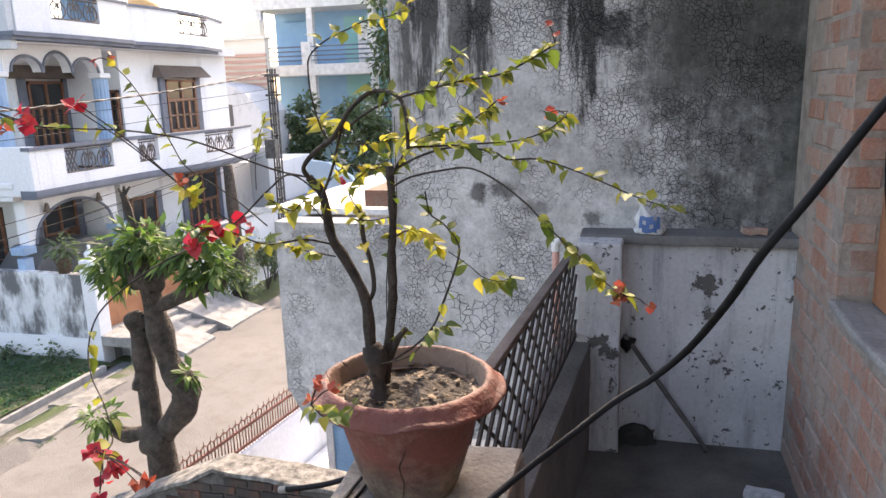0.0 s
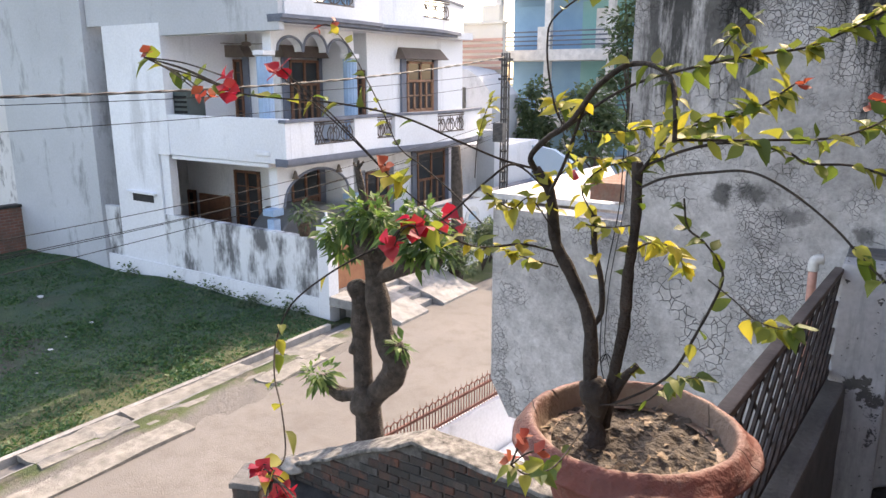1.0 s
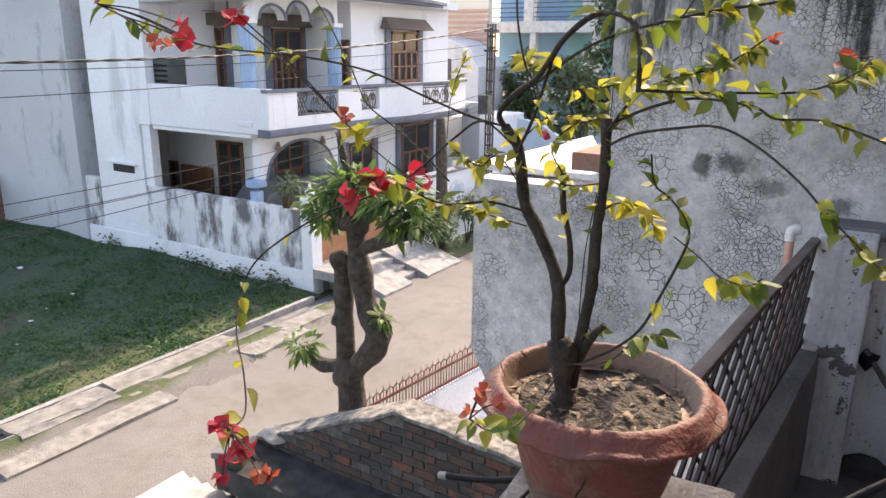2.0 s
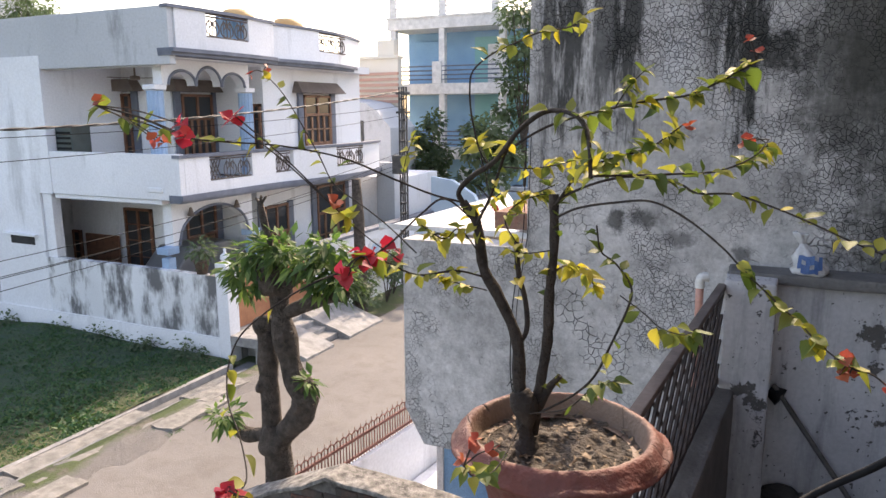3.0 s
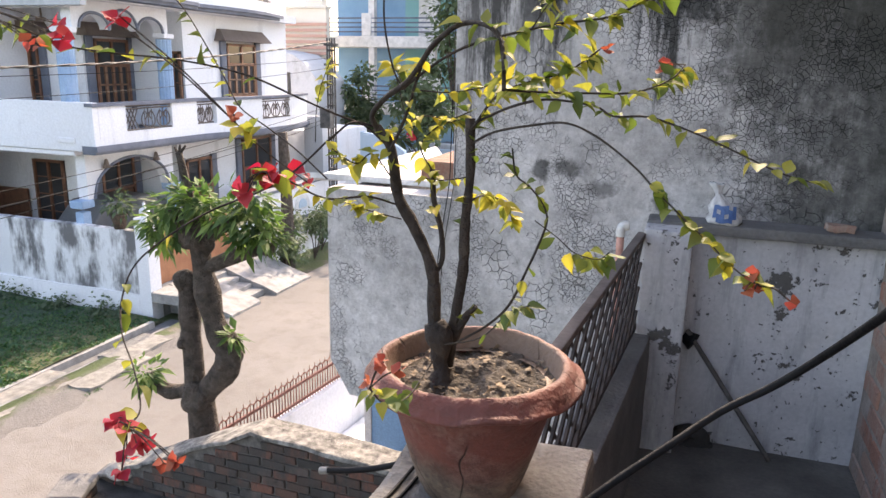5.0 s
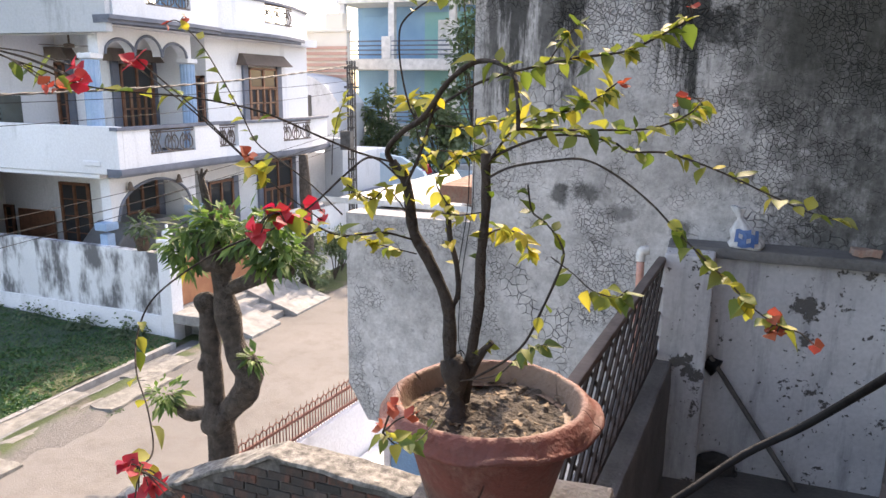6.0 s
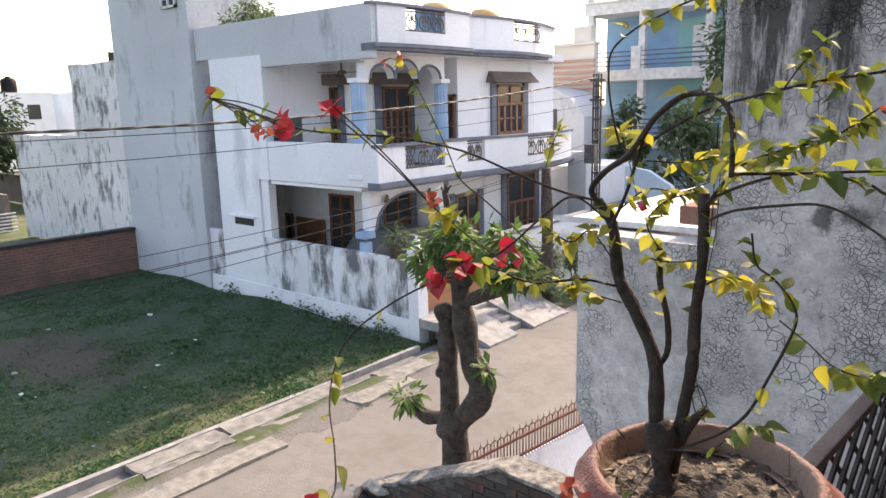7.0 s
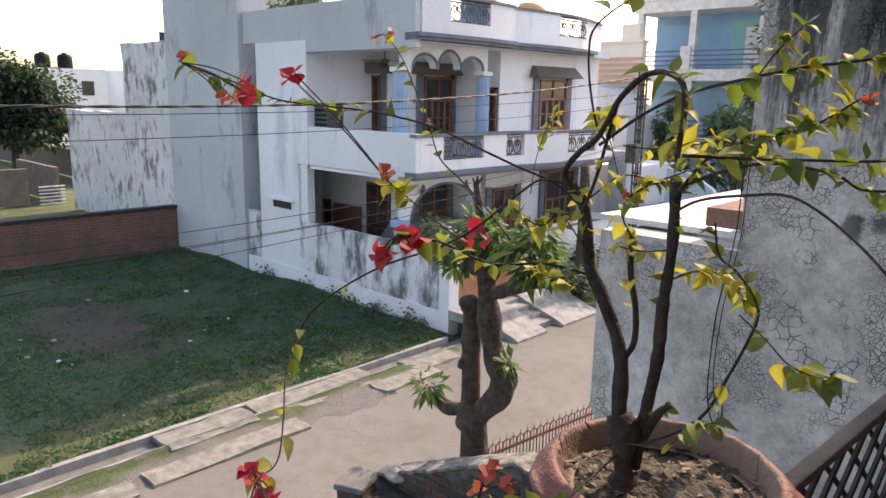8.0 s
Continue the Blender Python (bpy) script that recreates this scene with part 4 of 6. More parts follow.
BRANCHES = (
    ("stem", [(-0.638, 1.78, 1.112), (-0.65, 1.783, 1.188), (-0.656, 1.787, 1.259), (-0.685, 1.79, 1.318), (-0.708, 1.793, 1.354), (-0.72, 1.797, 1.416), (-0.742, 1.8, 1.443)], 0.0092, 0.0062, (8, 0.75, 1), 0.0252, "leaf_yellow"),
    ("stem", [(-0.635, 1.8, 1.121), (-0.626, 1.8, 1.194), (-0.617, 1.8, 1.261), (-0.616, 1.8, 1.324), (-0.611, 1.8, 1.386), (-0.613, 1.8, 1.46)], 0.0078, 0.0062, (8, 0.6, 1), 0.0235, "leaf"),
    ("stem", [(-0.655, 1.79, 1.25), (-0.646, 1.798, 1.273), (-0.651, 1.805, 1.311), (-0.664, 1.812, 1.348), (-0.67, 1.82, 1.389)], 0.0035, 0.0039, (6, 0.5, 1), 0.0252, "leaf_yellow"),
    ("stump", [(-0.64, 1.8, 1.129), (-0.625, 1.8, 1.17), (-0.61, 1.8, 1.197), (-0.598, 1.8, 1.212)], 0.0074, 0.0047, (5, 0.6, 1), 0.0168, "leaf"),
    ("branch", [(-0.74, 1.8, 1.439), (-0.74, 1.78, 1.46), (-0.71, 1.76, 1.485), (-0.676, 1.74, 1.503), (-0.651, 1.72, 1.524), (-0.627, 1.7, 1.546), (-0.591, 1.68, 1.566), (-0.557, 1.66, 1.565), (-0.536, 1.64, 1.553), (-0.525, 1.62, 1.531), (-0.518, 1.6, 1.502)], 0.0037, 0.0024, (10, 0.6, 1), 0.0269, "leaf_dark"),
    ("branch", [(-0.703, 1.79, 1.493), (-0.662, 1.806, 1.527), (-0.622, 1.821, 1.55), (-0.567, 1.837, 1.566), (-0.513, 1.853, 1.578), (-0.46, 1.869, 1.586), (-0.422, 1.884, 1.604), (-0.385, 1.9, 1.626)], 0.002, 0.0013, (37, 0.35, 1), 0.0286, "leaf"),
    ("branch", [(-0.713, 1.78, 1.418), (-0.686, 1.76, 1.459), (-0.661, 1.74, 1.511), (-0.642, 1.72, 1.539)], 0.002, 0.0018, (8, 0.2, 0.9), 0.0218, "leaf_yellow"),
    ("branch", [(-0.711, 1.82, 1.493), (-0.725, 1.818, 1.514), (-0.736, 1.816, 1.559), (-0.738, 1.813, 1.596), (-0.732, 1.811, 1.621), (-0.703, 1.809, 1.642), (-0.668, 1.807, 1.655), (-0.638, 1.804, 1.665), (-0.597, 1.802, 1.67), (-0.576, 1.8, 1.685)], 0.0015, 0.001, (18, 0.5, 1), 0.0235, "leaf_yellow"),
    ("branch", [(-0.742, 1.8, 1.443), (-0.773, 1.764, 1.457), (-0.814, 1.729, 1.48), (-0.868, 1.693, 1.508), (-0.938, 1.658, 1.524), (-0.998, 1.622, 1.53), (-1.036, 1.587, 1.537), (-1.062, 1.551, 1.555), (-1.066, 1.516, 1.565), (-1.059, 1.48, 1.576)], 0.0016, 0.0009, (20, 0.3, 1), 0.0245, "leaf"),
    ("branch", [(-0.785, 1.74, 1.379), (-0.835, 1.751, 1.412), (-0.887, 1.763, 1.439), (-0.936, 1.774, 1.463), (-0.968, 1.786, 1.502), (-1.004, 1.797, 1.546), (-1.047, 1.809, 1.595), (-1.092, 1.82, 1.629)], 0.0011, 0.0008, (13, 0.35, 1), 0.0202, "leaf"),
    ("branch", [(-0.721, 1.8, 1.414), (-0.754, 1.768, 1.451), (-0.776, 1.737, 1.433), (-0.809, 1.705, 1.394), (-0.84, 1.673, 1.37), (-0.888, 1.642, 1.348), (-0.926, 1.61, 1.321), (-0.955, 1.578, 1.288), (-0.951, 1.547, 1.254), (-0.924, 1.515, 1.226), (-0.881, 1.483, 1.205), (-0.847, 1.452, 1.179), (-0.834, 1.42, 1.177)], 0.0015, 0.0008, (8, 0.5, 1), 0.0265, "leaf"),
    ("branch", [(-0.708, 1.79, 1.343), (-0.719, 1.723, 1.364), (-0.741, 1.655, 1.371), (-0.749, 1.588, 1.401), (-0.736, 1.52, 1.42)], 0.0015, 0.0011, (20, 0.1, 1), 0.0235, "leaf"),
    ("twig", [(-0.745, 1.62, 1.395), (-0.767, 1.593, 1.422), (-0.776, 1.567, 1.444), (-0.778, 1.54, 1.464)], 0.0008, 0.0007, (8, 0.6, 1), 0.0252, "leaf"),
    ("branch", [(-0.613, 1.8, 1.427), (-0.576, 1.782, 1.446), (-0.523, 1.764, 1.458), (-0.48, 1.746, 1.463), (-0.439, 1.728, 1.448), (-0.399, 1.71, 1.422), (-0.373, 1.692, 1.4), (-0.343, 1.674, 1.377), (-0.32, 1.656, 1.361), (-0.294, 1.638, 1.341), (-0.272, 1.62, 1.332)], 0.0016, 0.0008, (22, 0.55, 1), 0.0252, "leaf"),
    ("branch", [(-0.612, 1.8, 1.452), (-0.566, 1.796, 1.474), (-0.524, 1.793, 1.486), (-0.489, 1.789, 1.486), (-0.455, 1.785, 1.481), (-0.434, 1.782, 1.471), (-0.396, 1.778, 1.472), (-0.359, 1.775, 1.462), (-0.323, 1.771, 1.449), (-0.281, 1.767, 1.431), (-0.248, 1.764, 1.418), (-0.211, 1.76, 1.41)], 0.0018, 0.0008, (27, 0.15, 1), 0.0235, "leaf"),
    ("branch", [(-0.608, 1.79, 1.447), (-0.581, 1.808, 1.489), (-0.546, 1.825, 1.506), (-0.5, 1.842, 1.521), (-0.466, 1.86, 1.547)], 0.0018, 0.0011, (44, 0.1, 1), 0.0252, "leaf"),
    ("branch", [(-0.523, 1.62, 1.502), (-0.5, 1.67, 1.499), (-0.454, 1.72, 1.498), (-0.411, 1.77, 1.499), (-0.377, 1.82, 1.513), (-0.363, 1.87, 1.531)], 0.0015, 0.0009, (34, 0.0, 1), 0.0269, "leaf"),
    ("branch", [(-0.622, 1.78, 1.161), (-0.575, 1.776, 1.196), (-0.545, 1.771, 1.23), (-0.525, 1.767, 1.276), (-0.509, 1.762, 1.316), (-0.5, 1.758, 1.347), (-0.506, 1.753, 1.368), (-0.522, 1.749, 1.388), (-0.537, 1.744, 1.401), (-0.542, 1.74, 1.432)], 0.0018, 0.0011, (13, 0.1, 1), 0.0235, "leaf_dark"),
    ("branch", [(-0.621, 1.82, 1.347), (-0.618, 1.887, 1.347), (-0.609, 1.953, 1.328), (-0.595, 2.02, 1.275)], 0.0015, 0.0011, (30, 0.2, 1), 0.0269, "leaf_yellow"),
    ("branch", [(-0.511, 1.74, 1.349), (-0.482, 1.735, 1.332), (-0.46, 1.73, 1.317), (-0.433, 1.725, 1.314), (-0.42, 1.72, 1.325)], 0.0008, 0.0007, (10, 0.4, 1), 0.0252, "leaf"),
    ("branch", [(-0.644, 1.78, 1.144), (-0.635, 1.705, 1.145), (-0.628, 1.63, 1.149), (-0.622, 1.555, 1.179), (-0.603, 1.48, 1.232)], 0.0011, 0.0008, (13, 0.3, 1), 0.0218, "leaf"),
    ("twig", [(-0.937, 1.98, 1.397), (-0.949, 2.007, 1.448), (-0.952, 2.033, 1.491), (-0.951, 2.06, 1.525)], 0.0009, 0.0008, (11, 0.5, 1), 0.0269, "leaf_yellow"),
    ("twig", [(-0.71, 1.82, 1.49), (-0.732, 1.85, 1.509), (-0.755, 1.88, 1.525)], 0.0009, 0.0008, (10, 0.6, 1), 0.0286, "leaf_yellow"),
    ("twig", [(-0.539, 1.8, 1.569), (-0.524, 1.81, 1.596), (-0.505, 1.82, 1.618)], 0.0009, 0.0007, (11, 0.3, 1), 0.0235, "leaf"),
    ("twig", [(-0.67, 1.82, 1.387), (-0.69, 1.827, 1.418), (-0.668, 1.833, 1.445), (-0.635, 1.84, 1.456)], 0.0011, 0.001, (15, 0.1, 1), 0.0235, "leaf_yellow"),
    ("twig", [(-0.717, 1.8, 1.431), (-0.689, 1.82, 1.458), (-0.655, 1.84, 1.455), (-0.629, 1.86, 1.466)], 0.001, 0.0008, (20, 0.1, 1), 0.0218, "leaf_yellow"),
    ("twig", [(-0.69, 1.82, 1.492), (-0.654, 1.833, 1.49), (-0.619, 1.847, 1.496), (-0.584, 1.86, 1.507)], 0.001, 0.0008, (20, 0.2, 1), 0.0218, "leaf_yellow"),
    ("twig", [(-0.705, 1.79, 1.363), (-0.732, 1.767, 1.411), (-0.745, 1.743, 1.401), (-0.767, 1.72, 1.421)], 0.001, 0.0008, (20, 0.2, 1), 0.0218, "leaf_yellow"),
    ("twig", [(-0.702, 1.79, 1.324), (-0.737, 1.765, 1.337), (-0.76, 1.74, 1.351)], 0.001, 0.0008, (15, 0.2, 1), 0.0218, "leaf_yellow"),
    ("twig", [(-0.635, 1.77, 1.162), (-0.572, 1.74, 1.193), (-0.531, 1.71, 1.241), (-0.499, 1.68, 1.264)], 0.001, 0.0007, (10, 0.4, 1), 0.0252, "leaf_dark"),
    ("twig", [(-0.611, 1.8, 1.386), (-0.646, 1.8, 1.379), (-0.679, 1.8, 1.38)], 0.001, 0.0008, (10, 0.3, 1), 0.0202, "leaf_yellow"),
)
FLOWERS = (
    ((-0.937, 1.5, 1.546), "bract", 3),
    ((-0.887, 1.5, 1.555), "bract", 2),
    ((-0.974, 1.49, 1.533), "bract_orange", 2),
    ((-0.746, 1.53, 1.422), "bract", 3),
    ((-0.728, 1.53, 1.417), "bract", 2),
    ((-0.799, 1.7, 1.386), "bract", 2),
    ((-0.818, 1.7, 1.379), "bract", 1),
    ((-0.744, 1.51, 1.401), "bract", 3),
    ((-0.844, 1.42, 1.173), "bract", 3),
    ((-0.812, 1.41, 1.164), "bract", 3),
    ((-0.831, 1.41, 1.146), "bract", 2),
    ((-0.583, 1.48, 1.257), "bract_orange", 3),
    ((-0.603, 1.48, 1.236), "bract_orange", 1),
    ((-0.749, 1.93, 1.42), "bract", 1),
    ((-1.119, 1.82, 1.627), "bract_orange", 1),
    ((-1.081, 1.82, 1.635), "bract_orange", 1),
    ((-0.275, 1.62, 1.336), "bract_orange", 3),
    ((-0.247, 1.61, 1.324), "bract_orange", 1),
    ((-0.386, 1.9, 1.644), "bract_orange", 2),
    ((-0.38, 1.87, 1.522), "bract_orange", 2),
    ((-0.456, 1.86, 1.547), "bract_orange", 1),
    ((-0.78, 1.54, 1.471), "bract_orange", 1),
    ((-1.052, 1.48, 1.58), "bract_orange", 1),
    ((-0.768, 1.4, 1.171), "bract_orange", 3),
)


# ---- railing ----
railing = thing("railing", "rusty dark iron railing of crossed diagonal bars", "railing", at=tuple(RAIL_A))
def rail_at(bm):
    bm.transform(RAIL)
    return bm
part("top_rail", rail_at(soften(blocks((-0.016, 0.016, -0.02, RAIL_LEN + 0.02, 0.894, 0.914)), 0.004)), "iron_top", railing, "weathered flat top rail")
part("bottom_rail", rail_at(blocks((-0.012, 0.012, 0, RAIL_LEN, 0.52, 0.54))), "iron", railing)
STEP, LEAN_Y, BAR0, BAR1 = 0.12, 0.44, 0.53, 0.894
for s in (1, -1):
    for k in range(-4, 19):
        ya, yb = k * STEP, k * STEP + LEAN_Y
        lo, hi = max(0.0, (0 - ya) / LEAN_Y), min(1.0, (RAIL_LEN - ya) / LEAN_Y)
        if hi - lo < 0.08:
            continue
        ends = []
        for q in (lo, hi):
            z = BAR0 + (BAR1 - BAR0) * (q if s > 0 else 1 - q)
            ends.append(RAIL @ Vector((0.007 * s, ya + LEAN_Y * q, z)))
        bm = bmesh.new()
        tube(bm, ends, 0.0058, sides=4)
        part("bar", bm, "iron", railing)

# pipe at the end pillar
pipe = thing("drain_pipe", "salmon plastic drain pipe with a white elbow", "pipe", at=(-0.59, 3.76, 0.4))
bm = bmesh.new()
tube(bm, [(-0.585, 3.77, 0.3), (-0.585, 3.77, 0.6), (-0.59, 3.77, 0.895)], 0.0155, sides=14)
part("shaft", bm, "pvc", pipe, smooth=True)
bm = bmesh.new()
tube(bm, [(-0.59, 3.77, 0.885), (-0.59, 3.77, 0.912), (-0.584, 3.772, 0.926), (-0.562, 3.78, 0.929)], 0.0185, sides=14)
part("elbow", bm, "pvc_white", pipe, smooth=True)

# rod leaning in the corner, rubble, bag, brick bits
bm = bmesh.new()
tube(bm, [(-0.30, 3.86, 0.50), (-0.12, 3.85, 0.25), (0.06, 3.80, 0.015)], 0.010, sides=8, knots=0.2)
tagged(part("iron_rod", bm, "mortar_dark", smooth=True), "grey rod leaning against the end wall", "rod")
bm = bmesh.new()
tube(bm, [(-0.31, 3.88, 0.47), (-0.27, 3.865, 0.45)], 0.035, sides=10, knots=0.4)
tagged(part("pipe_stub", bm, "black_rubber", smooth=True), "black pipe stub sticking out of the wall", "pipe")
bm = bmesh.new()
bmesh.ops.create_icosphere(bm, subdivisions=3, radius=0.1)
for v in bm.verts:
    v.co = Vector((v.co.x * 0.9, v.co.y * 0.5, max(-0.02, v.co.z * 0.72))) + noise.noise_vector(v.co * 16) * 0.03 + Vector((-0.25, 3.87, 0.0))
tagged(part("mortar_lump", bm, "black_cement", smooth=True), "dark heap of old mortar in the corner", "rubble")
bm = roughen(soften(blocks((-0.07, 0.07, -0.03, 0.03, 0, 0.035)), 0.006), 2, 0.008, 20)
bm.transform(pose(0.235, 3.49, 0.002, 0, 0, -12))
tagged(part("cement_lump", bm, "end_wall"), "broken whitewashed cement piece on the floor", "rubble")
bm = roughen(soften(blocks((-0.05, 0.05, -0.03, 0.03, 0, 0.028)), 0.006), 2, 0.01, 20)
bm.transform(pose(0.20, 3.93, 0.947, 0, 4, 8))
tagged(part("brick_bit", bm, "brick"), "broken piece of red brick on the coping", "brick")

bag = thing("cement_bag", "knotted white plastic bag with blue print", "bag", at=(-0.222, 3.91, 0.945))
bm = bmesh.new()
lathe(bm, [(0.0, 0.945), (0.055, 0.946), (0.062, 0.956), (0.058, 0.975), (0.048, 1.005), (0.032, 1.035), (0.014, 1.055), (0.011, 1.065), (0.016, 1.08), (0.027, 1.10), (0.024, 1.104), (0.0, 1.085)], 40, (-0.222, 3.91))
for v in bm.verts:
    d = v.co - Vector((-0.222, 3.91, v.co.z))
    a = math.atan2(d.y, d.x)
    k = 1 + 0.13 * math.sin(5 * a + 20 * v.co.z) * (1 if v.co.z > 0.99 else 0.3) + 0.28 * noise.noise(v.co * 28)
    v.co = Vector((-0.222, 3.91, v.co.z)) + Vector((d.x * k * (1.12 if v.co.z < 1.0 else 1.0), d.y * k * 0.7, 0))
    v.co.x += (0.018 if v.co.z < 1.0 else 0.0) - max(0, v.co.z - 1.0) * 0.30
    v.co.z += 0.008 * noise.noise(v.co * 40)
part("sack", bm, "white_sheet", bag, smooth=True)
bm = bmesh.new()
for i in range(7):
    for j in range(5):
        a = -2.2 + 0.2 * i
        z = 0.956 + 0.017 * j
        r = 0.066 - 0.10 * max(0, z - 0.975)
        bm.verts.new((-0.222 + r * 1.17 * math.cos(a) + 0.012, 3.91 + (r * 0.80) * math.sin(a) - 0.004, z + 0.003 * math.sin(i * 2)))
bm.verts.ensure_lookup_table()
for i in range(6):
    for j in range(4):
        if (i + 2 * j) % 5 != 0:
            bm.faces.new([bm.verts[q] for q in (i * 5 + j, i * 5 + 5 + j, i * 5 + 6 + j, i * 5 + 1 + j)])
part("print", bm, "bag_blue", bag, "blue printed patch")

# ---- pot ----
POT = (-0.598, 1.800)
pot = thing("flower_pot", "cracked red clay flower pot with a scalloped rim", "pot", at=(*POT, 0.942))

def pot_shell(prof, n=112):
    bm = bmesh.new()
    rings = []
    for r, z in prof:
        ring = []
        for i in range(n):
            a = 2 * math.pi * i / n
            lip = max(0.0, min(1.0, (z - 0.155) / 0.03))
            c, s = math.cos(a), math.sin(a)
            k = 1 + 0.008 * noise.noise((c * 1.5, s * 1.5, z * 12)) + lip * (0.006 * noise.noise((c * 5, s * 5, z * 30)) + 0.004 * noise.noise((c * 17, s * 17, z * 90)))
            dz = lip * (0.0022 * noise.noise((c * 2.5, s * 2.5, 5)) + 0.0012 * noise.noise((c * 12, s * 12, z * 60)))
            if 0.166 < z < 0.178 and r > 0.138:
                wave = math.sin(5 * a + 0.6) + 0.5 * math.sin(11 * a + 2.0)
                dz += 0.0035 * wave
                k += 0.014 * wave
            ring.append(bm.verts.new((r * k * c, r * k * s, z + dz)))
        rings.append(ring)
    for p, q in zip(rings, rings[1:]):
        for i in range(n):
            bm.faces.new((p[i], p[(i + 1) % n], q[(i + 1) % n], q[i]))
    return bm


for nm, prof in (("body", [(0.0, 0.0), (0.062, 0.0), (0.068, 0.006), (0.078, 0.03), (0.086, 0.055), (0.092, 0.075), (0.099, 0.10), (0.106, 0.125), (0.111, 0.145), (0.1155, 0.164), (0.10, 0.165)]),
                 ("rim", [(0.108, 0.158), (0.120, 0.160), (0.132, 0.164), (0.142, 0.167), (0.1485, 0.1695), (0.1506, 0.172), (0.1500, 0.1745), (0.1478, 0.1768), (0.1462, 0.1775), (0.1425, 0.1815), (0.1375, 0.187),
                          (0.1335, 0.1918), (0.130, 0.1948), (0.1265, 0.196), (0.1225, 0.1952), (0.120, 0.191), (0.1175, 0.180), (0.1145, 0.166), (0.111, 0.158)])):
    ob = part(nm, pot_shell(prof), "pot", pot, "flaring scalloped rim with chipped edge" if nm == "rim" else "", smooth=True)
    ob.matrix_parent_inverse = Matrix()
bm = bmesh.new()
k = 46
grid = {}
for i in range(-k, k + 1):
    for j in range(-k, k + 1):
        x, y = i / k * 0.118, j / k * 0.118
        if math.hypot(x, y) < 0.117:
            z = 1.106 + 0.010 * noise.noise((x * 14, y * 14, 3)) + 0.008 * noise.noise((x * 45, y * 45, 7)) + 0.004 * noise.noise((x * 120, y * 120, 1))
            z += 0.012 * math.exp(-((x + 0.02)**2 + y * y) / 0.002)
            grid[i, j] = bm.verts.new((POT[0] + x, POT[1] + y, z))
for (i, j) in list(grid):
    q = [(i, j), (i + 1, j), (i + 1, j + 1), (i, j + 1)]
    if all(v in grid for v in q):
        bm.faces.new([grid[v] for v in q])
tagged(part("potting_soil", bm, "soil", smooth=True), "dry crumbly soil filling the clay pot", "soil", kind="stuff")
bm = bmesh.new()
for i in range(150):
    a, r = rnd(0, 6.28), 0.112 * math.sqrt(random.random())
    x, y = POT[0] + r * math.cos(a), POT[1] + r * math.sin(a)
    z, s = 1.110 + 0.010 * noise.noise(((x - POT[0]) * 14, (y - POT[1]) * 14, 3)), rnd(0.004, 0.012)
    c = [bm.verts.new(Vector((x, y, z)) + Vector((rnd(-s, s), rnd(-s, s), rnd(0, 0.5 * s)))) for _ in range(4)]
    bm.faces.new(c[:3])
    bm.faces.new(c[1:])
tagged(part("leaf_litter", bm, "litter"), "dry leaf litter scattered over the soil", "litter", kind="stuff")

# ---- bougainvillea ----
plant = thing("bougainvillea", "bougainvillea with bare dark stems, yellowing leaves and red bracts", "plant", at=(-0.6, 1.8, 1.12))


def leaf_mesh(name, fold, droop, wave):
    """One pointed oval leaf along +x, one unit long."""
    bm = bmesh.new()
    prof = [(0.0, 0.0), (0.08, 0.015), (0.22, 0.22), (0.42, 0.31), (0.62, 0.25), (0.82, 0.11), (1.0, 0.0)]
    mid = [bm.verts.new((x, 0, -droop * x * x)) for x, w in prof]
    for s in (1, -1):
        side = [bm.verts.new((x, s * w, fold * w - droop * x * x + wave * math.sin(7 * x + s))) if w else mid[i] for i, (x, w) in enumerate(prof)]
        for i in range(len(prof) - 1):
            f = [mid[i], mid[i + 1], side[i + 1], side[i]]
            f = list(dict.fromkeys(f))
            if len(f) > 2:
                bm.faces.new(f if s < 0 else f[::-1])
    me = bpy.data.meshes.new(name)
    bm.to_mesh(me)
    bm.free()
    me.shade_smooth()
    return me


LEAVES = {}
for key in ("leaf", "leaf_dark", "leaf_yellow", "bract", "bract_orange"):
    LEAVES[key] = []
    for fold, droop, wave in ((0.35, 0.15, 0.02), (0.7, 0.3, 0.04), (0.15, 0.05, 0.05), (0.5, 0.45, 0.02)):
        me = leaf_mesh("leaf", fold, droop, wave)
        me.materials.append(M[key])
        LEAVES[key].append(me)


def put_leaf(name, parent, at, way, size, key, wide=1.0):
    ob = new(name, random.choice(LEAVES[key]))
    ob.parent = parent
    x = Vector(way).normalized()
    z = (Vector((rnd(-0.6, 0.6), rnd(-0.9, 0.3), 1)))
    y = z.cross(x).normalized()
    z = x.cross(y)
    m = Matrix((x, y, z)).transposed().to_4x4()
    ob.matrix_basis = Matrix.Translation(at) @ m @ Matrix.Diagonal((size, size * wide, size, 1))
    return ob


